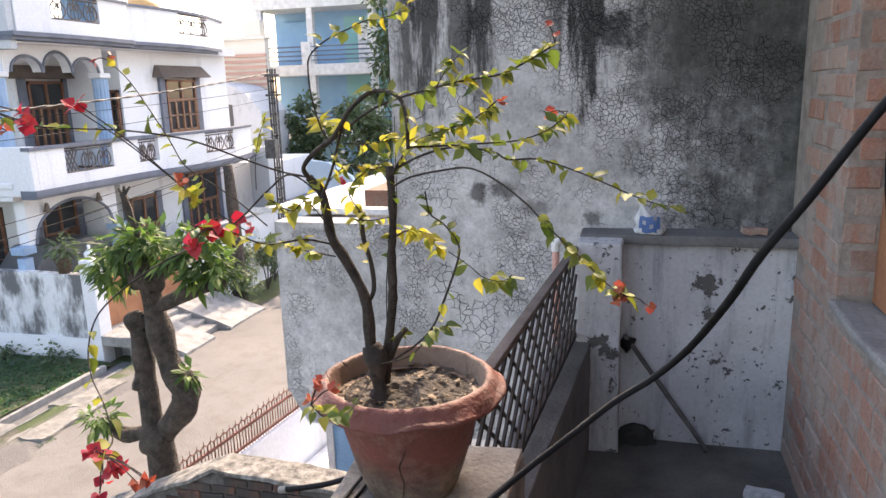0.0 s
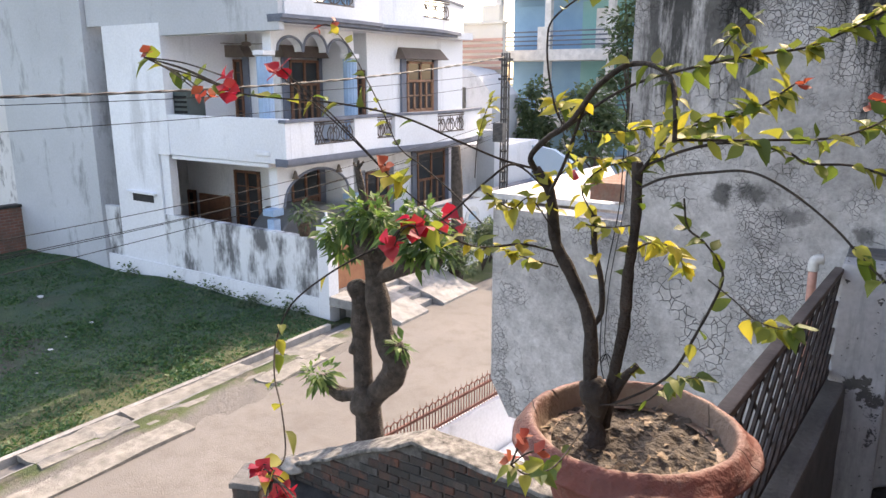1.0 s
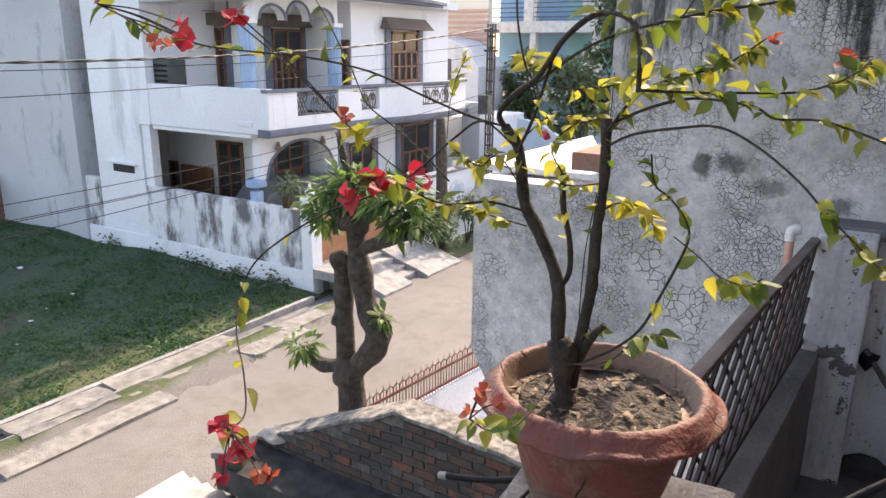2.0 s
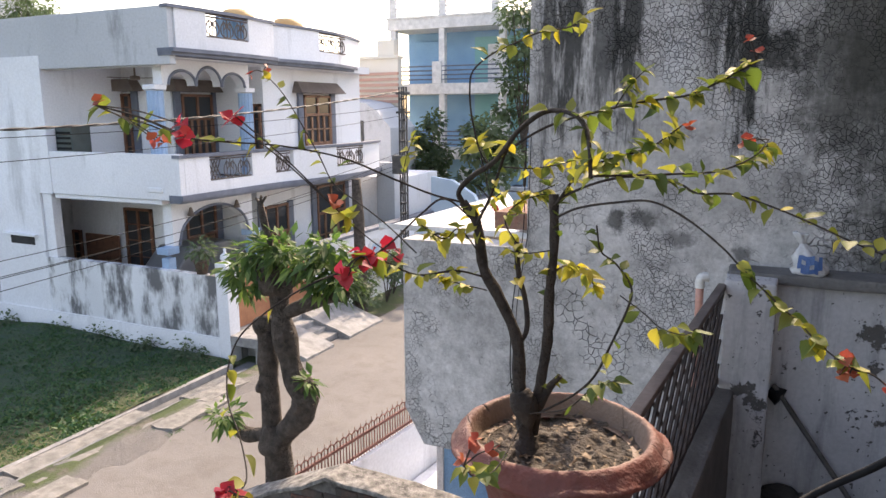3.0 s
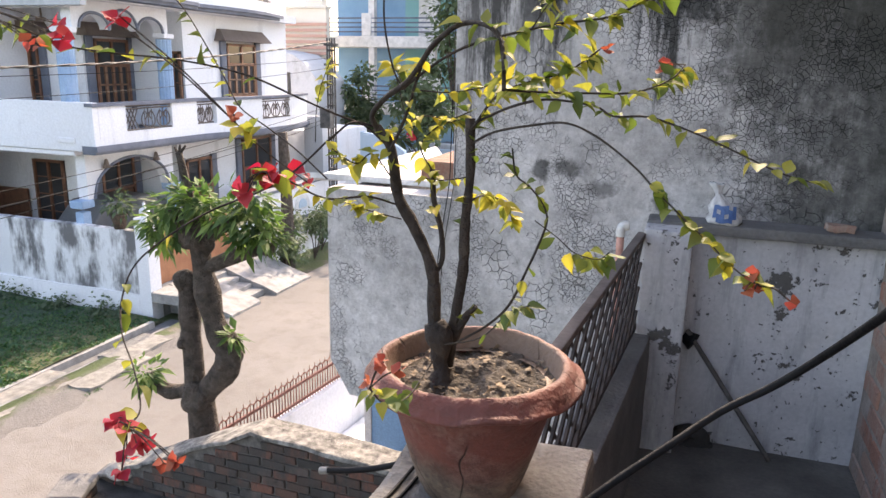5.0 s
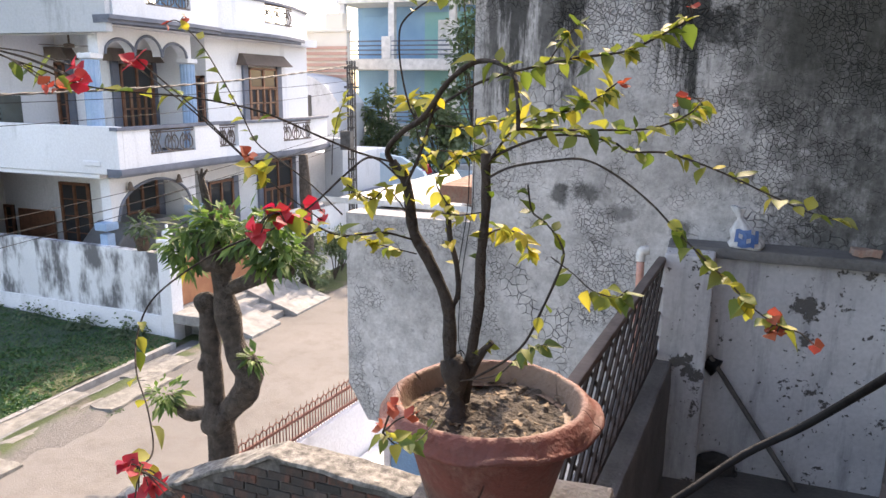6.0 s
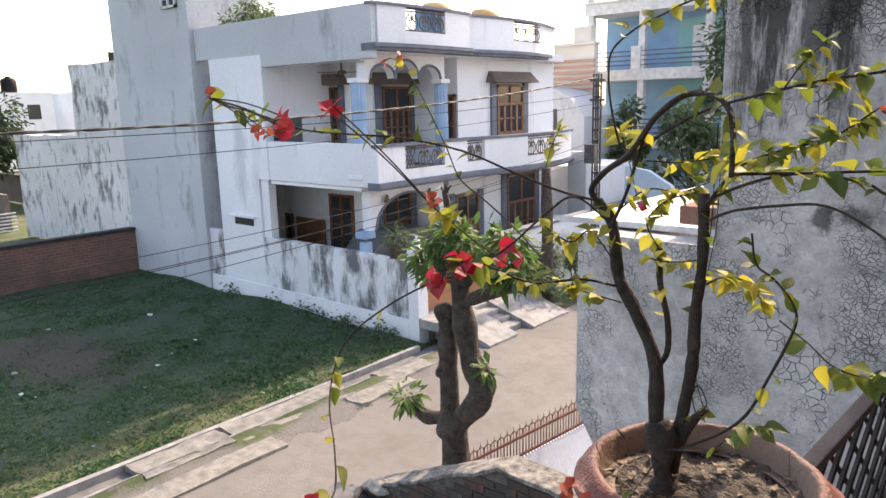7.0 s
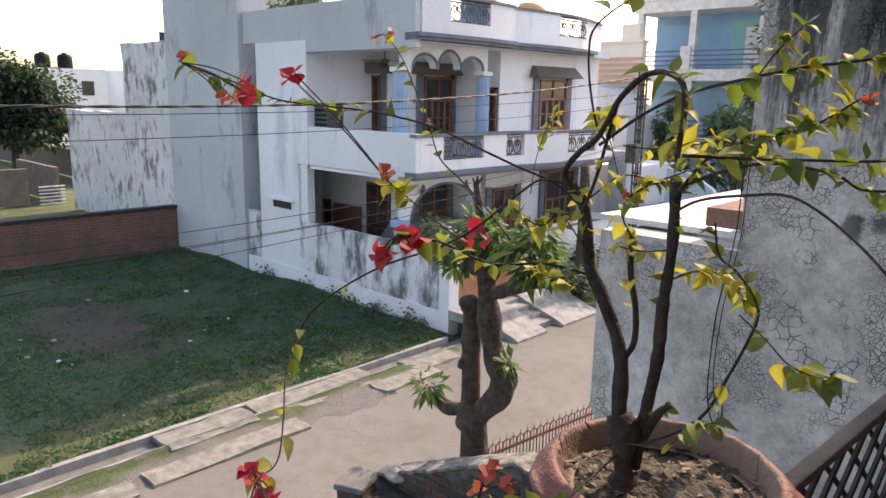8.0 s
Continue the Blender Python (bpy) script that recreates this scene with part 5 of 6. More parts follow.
MIXES = {"leaf": ("leaf", "leaf", "leaf", "leaf_yellow", "leaf_dark"), "leaf_dark": ("leaf_dark", "leaf_dark", "leaf"), "leaf_yellow": ("leaf_yellow", "leaf_yellow", "leaf")}
random.seed(11)
branch_obs = []
for name, pts, r0, r1, (count, s0, s1), size, mix in BRANCHES:
    bm = bmesh.new()
    line = tube(bm, pts, r0, r1, 8 if r0 > 0.005 else 6, 0.35 if r0 > 0.005 else 0.15)
    ob = part(name, bm, "bark", plant, smooth=True)
    branch_obs.append((ob, line))
    for i in range(int(count * 1.25)):
        s = s0 + (s1 - s0) * min(1.0, (i + rnd(0, 0.8)) / max(1, count * 1.25 - 1)) ** 0.8
        j = min(len(line) - 2, int(s * (len(line) - 1)))
        d = (line[j + 1] - line[j]).normalized()
        way = d * rnd(0.1, 0.8) + Vector((rnd(-1, 1), rnd(-1, 0.6), rnd(-1.0, 0.55)))
        put_leaf("leaf", ob, line[j], way, size * rnd(0.6, 1.15), random.choice(MIXES[mix]))

bm = bmesh.new()
base = Vector(BRANCHES[0][1][0])
tube(bm, [base - Vector((0, 0, 0.03)), base + Vector((0.002, 0, 0.012)), base + Vector((0.0, 0, 0.045)), Vector(BRANCHES[0][1][1])], 0.0185, 0.0095, 16, 1.3)
part("root_collar", bm, "bark", plant, "thick gnarled foot of the stems", smooth=True)
for at, key, count in FLOWERS:
    at = Vector(at)
    ob, line = min(branch_obs, key=lambda b: min((p - at).length for p in b[1]))
    for i in range(count):
        c = at + Vector((rnd(-1, 1), rnd(-1, 1), rnd(-1, 1))) * (0.011 if count > 1 else 0.0)
        near = min(line, key=lambda p: (p - c).length)
        bm = bmesh.new()
        if (near - c).length > 0.004:
            tube(bm, [near, (near + c) / 2 + Vector((0, 0, 0.004)), c], 0.0008, sides=4)
        flower = part("flower", bm, "bark", plant, "flower of red papery bracts" if key == "bract" else "fading orange-red flower")
        up = Vector((rnd(-1, 1), rnd(-1.2, 0.2), rnd(-0.6, 0.9))).normalized()
        side = up.orthogonal().normalized()
        for q in range(3):
            way = Matrix.Rotation(2.094 * q + rnd(-0.3, 0.3), 3, up) @ side + up * rnd(0.3, 0.9)
            put_leaf("bract", flower, c, way, rnd(0.011, 0.0155) * (1.0 if key == "bract" else 0.8), key, 2.1)

# ---- cables ----
def cable(name, pts, r, label, category="cable", material="black_rubber", sides=8):
    bm = bmesh.new()
    tube(bm, pts, r, sides=sides)
    return tagged(part(name, bm, material, smooth=True), label, category)

cable("thick_cable", [(0.03, 1.46, 1.70), (-0.065, 1.50, 1.545), (-0.112, 1.51, 1.467), (-0.148, 1.525, 1.407), (-0.168, 1.575, 1.345), (-0.195, 1.69, 1.25), (-0.235, 1.72, 1.195), (-0.285, 1.71, 1.16), (-0.339, 1.67, 1.125), (-0.391, 1.63, 1.092), (-0.449, 1.575, 1.055), (-0.483, 1.55, 1.033), (-0.56, 1.52, 0.97), (-0.66, 1.50, 0.80), (-0.74, 1.48, 0.55)], 0.0045, "thick black cable slung across the balcony")
for dx, dy, r in ((0.0, 0.0, 0.0030), (0.016, -0.003, 0.0026)):
    cable("pillar_cable", [(-0.668 + dx, 1.93, 0.947), (-0.684 + dx, 1.86, 0.947), (-0.688 + dx, 1.80, 0.946), (-0.692 + dx, 1.73, 0.947), (-0.697 + dx, 1.692 + dy, 0.949), (-0.717 + dx, 1.664 + dy, 0.92),
                           (-0.745 + dx, 1.652 + dy, 0.875), (-0.80 + dx, 1.62 + dy, 0.75), (-0.86 + dx, 1.58 + dy, 0.5)], r, "black cable running over the pillar's corner")
for dx, r in ((0.0, 0.0024), (0.022, 0.0019)):
    cable("wall_wire", [(-1.395 + dx, 4.035, 1.45), (-1.40 + dx, 4.037, 1.2), (-1.405 + dx, 4.037, 1.0), (-1.44 + dx, 4.037, 0.75), (-1.455 + dx, 4.037, 0.6), (-1.46 + dx, 4.037, 0.35),
                        (-1.445 + 2 * dx, 4.035, 0.215), (-1.41 + dx, 4.03, 0.15), (-1.38, 4.03, 0.22), (-1.42, 4.03, 0.30), (-1.45 - dx, 4.03, 0.24)], r, "thin black wire looped on the cracked wall")
cable("jamb_wire", [(0.43, 3.14, 2.2), (0.435, 3.12, 1.6), (0.43, 3.14, 1.3), (0.44, 2.96, 0.9)], 0.006, "dark wire hanging in the window opening")

# ---- brick parapet of the lower roof ----
GY = 5.30          # face of the gable parapet
def gable_top(x):
    """Top of the brickwork: level, then falling away towards the lane."""
    return -1.36 - 0.05 * (x + 3.46) if x > -3.46 else -1.36 + 0.463 * (x + 3.46)


gable = thing("brick_parapet", "blackened brick gable parapet of a lower roof", "wall", kind="structure", at=(-2.4, GY, -1.9))
bm = bmesh.new()
prism(bm, [(-5.2, -3.2), (-1.0, -3.2), (-1.0, gable_top(-1.0)), (-3.46, gable_top(-3.46)), (-5.2, gable_top(-5.2))], "y", GY + 0.012, GY + 0.24)
part("core", bm, "mortar_dark", gable)
for (xa, xb), cuts in (((-5.22, -3.45), 14), ((-3.46, -1.0), 14)):
    bm = bmesh.new()
    prism(bm, [(xa, gable_top(xa)), (xb, gable_top(xb)), (xb, gable_top(xb) + 0.04), (xa, gable_top(xa) + 0.04)], "y", GY - 0.03, GY + 0.27)
    part("coping", roughen(soften(bm, 0.012), cuts, 0.022, 6), "lit_cement", gable, "crumbling whitish cement coping")
PIER = pose(-5.03, 4.96, 0, 0, 0, 22)
for nm, span, key, lab in (("end_pier", (-0.13, 0.13, -0.16, 0.16, -2.36, -2.03), "old_brick", "short brick pier ending the parapet"), ("pier_cap", (-0.15, 0.15, -0.18, 0.18, -2.03, -1.97), "dark_concrete", "grey cement cap of the pier")):
    bm = roughen(soften(blocks(span), 0.015), 5, 0.012, 7)
    bm.transform(PIER)
    part(nm, bm, key, gable, lab)
bm = bmesh.new()
bmesh.ops.create_icosphere(bm, subdivisions=4, radius=0.11)
for v in bm.verts:
    v.co = Vector((v.co.x * 1.1, v.co.y * 0.9, max(-0.05, v.co.z * 0.55))) * (1 + 0.5 * noise.noise(v.co * 9)) + Vector((-4.86, 5.30, -1.99))
part("mortar_lump", bm, "pale_mortar", gable, "white lump of plaster on the coping")
bm = roughen(blocks((-5.10, -1.0, 2.3, GY + 0.02, -2.36, -2.13)), 14, 0.022, 3)
for v in bm.verts:
    v.co.y = max(v.co.y, min(4.86, 4.80 + 0.03 * noise.noise((v.co.x * 4, 0, 0))) if v.co.x < -3.3 and v.co.y < 4.8 else v.co.y)
structure("lower_roof", bm, "black_cement", "dark damp cement roof of the porch below", "roof")
structure("wall_porch", blocks((-3.6, -1.0, 2.4, 5.3, -3.2, -2.3)), "concrete", "cement wall of the porch below", "wall")
bm = bmesh.new()
cols = 90
for i in range(cols + 1):
    for j in range(2):
        bm.verts.new((-5.75 + 2.1 * i / cols, 2.6 + 2.28 * j, -2.47 + 0.022 * math.sin(i * 2 * math.pi / 7.5)))
bm.verts.ensure_lookup_table()
for i in range(cols):
    bm.faces.new([bm.verts[q] for q in (2 * i, 2 * i + 2, 2 * i + 3, 2 * i + 1)])
sheet_roof = part("corrugated_sheet", bm, "tin", smooth=True)
sol = sheet_roof.modifiers.new("thickness", "SOLIDIFY")
sol.thickness = 0.003
tagged(sheet_roof, "grey corrugated tin sheet beside the lower roof", "sheet")
hose = thing("roof_hose", "black hose with a pale end piece reaching over to the pillar", "hose", at=(-0.9, 1.95, 0.9))
bm = bmesh.new()
tube(bm, [(-0.914, 1.95, 0.809), (-0.862, 1.95, 0.821), (-0.806, 1.95, 0.839), (-0.755, 1.94, 0.872), (-0.715, 1.93, 0.945), (-0.68, 1.91, 0.952)], 0.0055, sides=10)
part("tube", bm, "black_rubber", hose, smooth=True)
bm = bmesh.new()
tube(bm, [(-0.926, 1.95, 0.806), (-0.910, 1.95, 0.810)], 0.0068, sides=10)
part("end_piece", bm, "concrete", hose, smooth=True)

# ---- brick wall on the house side ----
BW = 0.357
bwall2 = thing("wall_brick", "bare brick house wall with smeared mortar", "wall", kind="structure", at=(BW, 2, 0))
# the unseen top is carried up to 6.5 m to block sky light
part("core", blocks((BW + 0.009, BW + 0.27, -2.5, 3.29, -0.02, 0.83), (BW + 0.009, BW + 0.27, 3.29, 4.04, -0.02, 6.5), (BW + 0.009, BW + 0.27, -2.5, 1.2, 0.83, 6.5), (BW + 0.009, BW + 0.27, 1.2, 3.29, 2.6, 6.5)), "mortar", bwall2)
part("sill", roughen(soften(blocks((BW - 0.012, BW + 0.25, 1.2, 3.285, 0.83, 0.862)), 0.01), 6, 0.014, 9), "concrete", bwall2, "rough cement window ledge")
part("reveal", blocks((BW + 0.115, BW + 0.155, 1.2, 3.29, 0.862, 2.6)), "orange_paint", bwall2, "orange-brown boarded window opening")

# ---- neighbour's shed roof, fence wall ----
shed = thing("shed_roof", "white painted sheet roof over a brick shed", "roof", at=(-2, 5, 0.9))
bm = bmesh.new()
prism(bm, [(4.24, 0.94), (7.0, 0.80), (7.0, 0.83), (4.24, 0.97)], "x", -2.30, -1.40)
for v in bm.verts:
    if v.co.y > 6:
        v.co.z -= 0.40 if v.co.x < -2 else 0.0
        v.co.x -= 1.6 if v.co.x < -2 else 1.15
part("sheet", bm, "white_sheet", shed)
part("brick_band", blocks((-1.62, -1.40, 4.23, 4.9, 0.985, 1.07)), "lot_brick", shed)
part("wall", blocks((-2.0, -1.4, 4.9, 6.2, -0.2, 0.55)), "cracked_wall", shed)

FA, FB = Vector((-4.66, 6.2, -2.4)), Vector((-4.22, 9.9, -2.4))
fl = (FB - FA).length
FM = Matrix.Translation(FA) @ (FB - FA).normalized().to_track_quat("Y", "Z").to_matrix().to_4x4()
bm = soften(blocks((-0.06, 0.06, 0, fl, -0.8, 0.0)), 0.012)
bm.transform(FM)
structure("wall_fence", bm, "white_house", "low white plastered wall under the fence", "wall")
fence = thing("spiked_fence", "red-brown iron fence with arched bars", "fence", at=tuple(FA))
for z in (0.03, 0.25):
    bm = bmesh.new()
    box(bm, -0.014, 0.014, 0, fl, z, z + 0.03)
    bm.transform(FM)
    part("rail", bm, "red_iron", fence)
arch = bmesh.new()
W = 0.105
tube(arch, [(0, 0, 0.0), (0, 0, 0.31), (0, W * 0.25, 0.355), (0, W * 0.5, 0.37), (0, W * 0.75, 0.355), (0, W, 0.31), (0, W, 0.0)], 0.0075, sides=4)
spike = bmesh.new()
tube(spike, [(0, 0, 0.0), (0, 0, 0.42)], 0.0075, 0.003, sides=4)
shared = {}
for nm, bm in (("arched_bar", arch), ("spike", spike)):
    ob = part(nm, bm, "red_iron", fence)
    shared[nm] = ob.data
    bpy.data.objects.remove(ob)
for i in range(int(fl / 0.105) - 1):
    for nm, off in (("arched_bar", 0.0), ("spike", 0.052)):
        ob = new(nm, shared[nm])
        ob.parent = fence
        ob.matrix_parent_inverse = Matrix.Translation(-fence.location)
        ob.matrix_basis = FM @ pose(0, i * 0.105 + off, 0)
structure("wall_neighbour_ground", blocks((-3.3, 1.6, 9.2, 9.35, -3.2, 0.0), (-2.05, -1.93, 6.0, 9.2, -3.2, 0.0)), "white_house", "white ground floor wall of the neighbour", "wall")
bm = bmesh.new()
prism(bm, [(FA.x + 0.08, FA.y), (FB.x + 0.08, FB.y), (-1.2, FB.y), (-1.2, FA.y)], "z", -3.3, -3.12)
structure("courtyard", bm, "white_house", "white paved forecourt inside the fence", "paving")
door = thing("blue_door", "blue steel door standing in the forecourt", "door", at=(-3.0, 7.5, -3.12))
part("leaf", soften(blocks((-3.42, -2.5, 7.46, 7.50, -3.12, -0.9)), 0.01), "sky_blue", door)
part("frame", soften(blocks((-3.50, -3.42, 7.44, 7.52, -3.12, -0.85)), 0.006), "white_sheet", door)
TREE = (
    ("trunk", [(-4.529, 6.05, -2.383), (-4.526, 6.05, -1.947), (-4.546, 6.05, -1.501)], 0.17, 0.15),
    ("limb", [(-4.589, 6.05, -1.551), (-4.596, 6.05, -0.963), (-4.608, 6.05, -0.459)], 0.095, 0.085),
    ("limb", [(-4.496, 6.05, -1.521), (-4.196, 6.05, -1.147), (-4.323, 6.05, -0.807), (-4.414, 6.05, -0.336), (-4.439, 6.05, -0.001)], 0.12, 0.1),
    ("limb", [(-4.644, 6.05, -1.503), (-4.913, 6.05, -1.567), (-5.105, 6.05, -1.46)], 0.085, 0.06),
    ("stub", [(-4.221, 6.05, -1.152), (-4.151, 6.05, -0.999), (-4.135, 6.05, -0.93)], 0.07, 0.05),
    ("limb", [(-4.432, 6.05, -0.077), (-4.616, 6.05, 0.056), (-4.726, 6.05, 0.197)], 0.09, 0.05),
    ("limb", [(-4.428, 6.05, -0.025), (-4.164, 6.05, 0.132), (-3.956, 6.05, 0.278)], 0.08, 0.05),
    ("limb", [(-4.41, 6.05, -0.283), (-4.062, 6.05, -0.124), (-3.698, 6.05, -0.018)], 0.07, 0.045),
    ("limb", [(-4.408, 6.05, 0.003), (-4.456, 6.05, 0.175), (-4.477, 6.05, 0.299)], 0.07, 0.04),
    ("shoot", [(-4.482, 6.05, 0.223), (-4.543, 6.05, 0.515), (-4.595, 6.05, 0.754)], 0.04, 0.03),
    ("twig", [(-4.591, 6.05, 0.73), (-4.638, 6.05, 0.798)], 0.015, 0.01),
    ("twig", [(-4.597, 6.05, 0.729), (-4.519, 6.05, 0.817)], 0.015, 0.01),
    ("twig", [(-4.591, 6.05, 0.73), (-4.577, 6.05, 0.822)], 0.015, 0.01),
)
TUFTS = ((-4.816, 6.0, 0.094, 0.17), (-4.62, 6.0, 0.242, 0.2), (-4.349, 6.0, 0.294, 0.22), (-4.091, 6.0, 0.272, 0.21), (-3.866, 6.0, 0.247, 0.21), (-3.706, 6.0, 0.094, 0.19), (-3.931, 6.0, 0.068, 0.16), (-4.734, 6.0, -0.025, 0.14), (-4.492, 6.0, 0.354, 0.15), (-5.124, 6.0, -1.414, 0.15), (-4.097, 6.0, -0.89, 0.06), (-3.804, 6.0, 0.397, 0.12))


# ---- pollarded tree by the lane ----
tree = thing("pollard_tree", "pollarded tree with bare knotted limbs and leaf tufts", "tree", at=(TREE[0][1][0][0], TREE[0][1][0][1], G))
random.seed(5)
for name, pts, r0, r1 in TREE:
    bm = bmesh.new()
    if name == "trunk":
        pts = [(pts[0][0] + 0.02, pts[0][1], G - 0.05)] + list(pts)
    tube(bm, pts, r0, r1, 14 if r0 > 0.05 else 6, 0.32)
    part(name, bm, "tree_bark", tree, smooth=True)


for x, z, r in ((-4.608, -0.44, 0.115), (-4.20, -1.13, 0.15), (-4.44, 0.02, 0.17), (-4.55, 0.10, 0.12), (-4.53, -1.52, 0.18), (-5.09, -1.47, 0.09), (-3.72, -0.03, 0.065), (-4.14, -0.93, 0.075), (-4.70, 0.17, 0.08), (-3.97, 0.26, 0.08), (-4.66, -1.0, 0.10)):
    bm = bmesh.new()
    bmesh.ops.create_icosphere(bm, subdivisions=4, radius=r * 0.86)
    for v in bm.verts:
        v.co = Vector((v.co.x, v.co.y, v.co.z * 1.15)) * (1 + 0.55 * noise.noise(v.co * (1.1 / r) + Vector((x * 7, z * 5, 0)))) + Vector((x, 6.05, z))
    part("knot", bm, "tree_bark", tree, smooth=True)


def leaf_cloud(count, centre, radius, size, flat=0.7, long=False):
    """A ragged tuft of small leaves as one mesh."""
    verts, faces = [], []
    for _ in range(count):
        d = Vector((random.gauss(0, 1), random.gauss(0, 1), random.gauss(0, flat)))
        d = d.normalized() * (radius * random.random() ** 0.45)
        p = Vector(centre) + d
        out = (d.normalized() + Vector((rnd(-0.7, 0.7), rnd(-0.7, 0.7), rnd(-0.9, 0.3)))).normalized()
        side = out.cross(Vector((rnd(-0.5, 0.5), rnd(-0.5, 0.5), 1))).normalized()
        s = size * rnd(0.6, 1.3)
        w = s * (0.19 if long else 0.34)
        b = len(verts)
        verts += [p, p + out * s * 0.45 + side * w, p + out * s - Vector((0, 0, 0.15 * s)), p + out * s * 0.45 - side * w]
        faces.append((b, b + 1, b + 2, b + 3))
    return verts, faces


def cloud_part(name, data, material, parent=None):
    me = bpy.data.meshes.new(name)
    me.from_pydata([tuple(v) for v in data[0]], [], data[1])
    me.materials.append(M[material])
    ob = new(name, me)
    if parent is not None:
        ob.parent = parent
        ob.matrix_parent_inverse = Matrix.Translation(-parent.location)
        ob["kind"] = "stuff"
    return ob


for x, y, z, r in TUFTS:
    cloud_part("leaf_tuft", leaf_cloud(int(520 * r), (x, y, z + 0.03), r * 1.05, 0.15, 0.5, True), "tree_leaf", tree)


def broad_tree(name, x, y, z, height, spread, label, leaves=5000, size=0.35, lobes=9, key="hazed_leaf"):
    t = thing(name, label, "tree", at=(x, y, z))
    bm = bmesh.new()
    tube(bm, [(x, y, z - 0.1), (x + 0.1, y, z + height * 0.3), (x, y + 0.1, z + height * 0.55)], spread * 0.07, spread * 0.03, 8, 0.3)
    part("trunk", bm, "tree_bark", t, smooth=True)
    verts, faces = [], []
    for i in range(lobes):
        a = 6.28 * i / lobes + rnd(-0.4, 0.4)
        c = (x + math.cos(a) * spread * rnd(0.2, 0.75), y + math.sin(a) * spread * rnd(0.2, 0.75), z + height * rnd(0.45, 0.92))
        bm = bmesh.new()
        tube(bm, [(x, y, z + height * 0.35), ((x + c[0]) / 2, (y + c[1]) / 2, (z + height * 0.4 + c[2]) / 2), c], spread * 0.03, spread * 0.01, 6)
        part("limb", bm, "tree_bark", t, smooth=True)
        v, f = leaf_cloud(leaves // lobes, c, spread * rnd(0.35, 0.55), size, 0.75)
        b = len(verts)
        verts += v
        faces += [tuple(q + b for q in g) for g in f]
    cloud_part("crown", (verts, faces), key, t)
    return t


random.seed(8)
broad_tree("street_tree", -8.9, 26.2, G, 9.2, 1.15, "tall dark green tree beside the blue villa", 2600, 0.2, 14)
broad_tree("street_tree", -9.3, 24.0, G, 4.8, 1.2, "bushy dark green tree before the blue villa", 2200, 0.22, 10)
broad_tree("street_tree", -12.2, 25.0, G, 4.8, 1.0, "thin grey-green tree before the blue villa", 2500, 0.2, 9)
broad_tree("lot_tree", -42.0, 12.6, G, 6.0, 3.0, "broad dark green tree behind the far wall", 15000, 0.30, 20, "dark_leaf")
broad_tree("lot_tree", -45.0, 9.2, G, 9.0, 3.2, "tall dark green tree behind the far wall", 15000, 0.30, 20, "dark_leaf")
broad_tree("lot_tree", -43.0, 5.6, G, 7.0, 3.2, "broad dark green tree behind the far wall", 12000, 0.30, 18, "dark_leaf")
# shrubs by the gate
for x, y, h in ((-9.35, 15.6, 1.3), (-9.2, 16.4, 1.1), (-9.45, 17.2, 1.0), (-9.1, 14.9, 0.8)):
    sh = thing("shrub", "leafy green shrub growing beside the lane", "shrub", "shrubs by the lane", at=(x, y, G))
    for i in range(5):
        bm = bmesh.new()
        c = (x + rnd(-0.3, 0.3), y + rnd(-0.3, 0.3), G + h * rnd(0.5, 1.0))
        tube(bm, [(x, y, G - 0.05), ((x + c[0]) / 2 + 0.03, (y + c[1]) / 2, G + h * 0.4), c], 0.02, 0.008, 5)
        part("stem", bm, "tree_bark", sh)
        cloud_part("foliage", leaf_cloud(160, c, 0.28, 0.09), "hazed_leaf", sh)
bm = bmesh.new()
tube(bm, [(-9.25, 15.2, G - 0.05), (-9.22, 15.2, G + 1.6), (-9.3, 15.25, G + 3.2)], 0.17, 0.12, 10, 0.3)
far_trunk = thing("lane_tree", "bare grey tree trunk beside the ramp", "tree", at=(-9.25, 15.2, G))
part("trunk", bm, "tree_bark", far_trunk, smooth=True)

# ---- ramp with steps ----
ramp = thing("ramp", "broken concrete ramp with steps up to the gate", "ramp", at=(-9.4, 13, G))
for y0, y1 in ((11.75, 12.7), (13.3, 14.7)):
    bm = bmesh.new()
    prism(bm, [(-9.9, G - 0.1), (-8.35, G - 0.1), (-8.35, G + 0.05), (-9.75, G + 0.5), (-9.9, G + 0.5)], "y", y0, y1)
    part("slope", roughen(bm, 3, 0.03, 2.5), "concrete", ramp)
for i in range(4):
    part("step", roughen(soften(blocks((-9.85, -8.65 - 0.3 * i, 12.72, 13.28, G - 0.1, G + 0.10 * (i + 1))), 0.015), 2, 0.02, 3, i), "concrete", ramp)
part("landing", roughen(soften(blocks((-9.9, -9.1, 11.25, 11.75, G + 0.28, G + 0.48)), 0.02), 3, 0.02, 2), "concrete", ramp)
part("culvert_side", blocks((-9.18, -9.05, 11.25, 11.75, G - 0.1, G + 0.3)), "concrete", ramp)

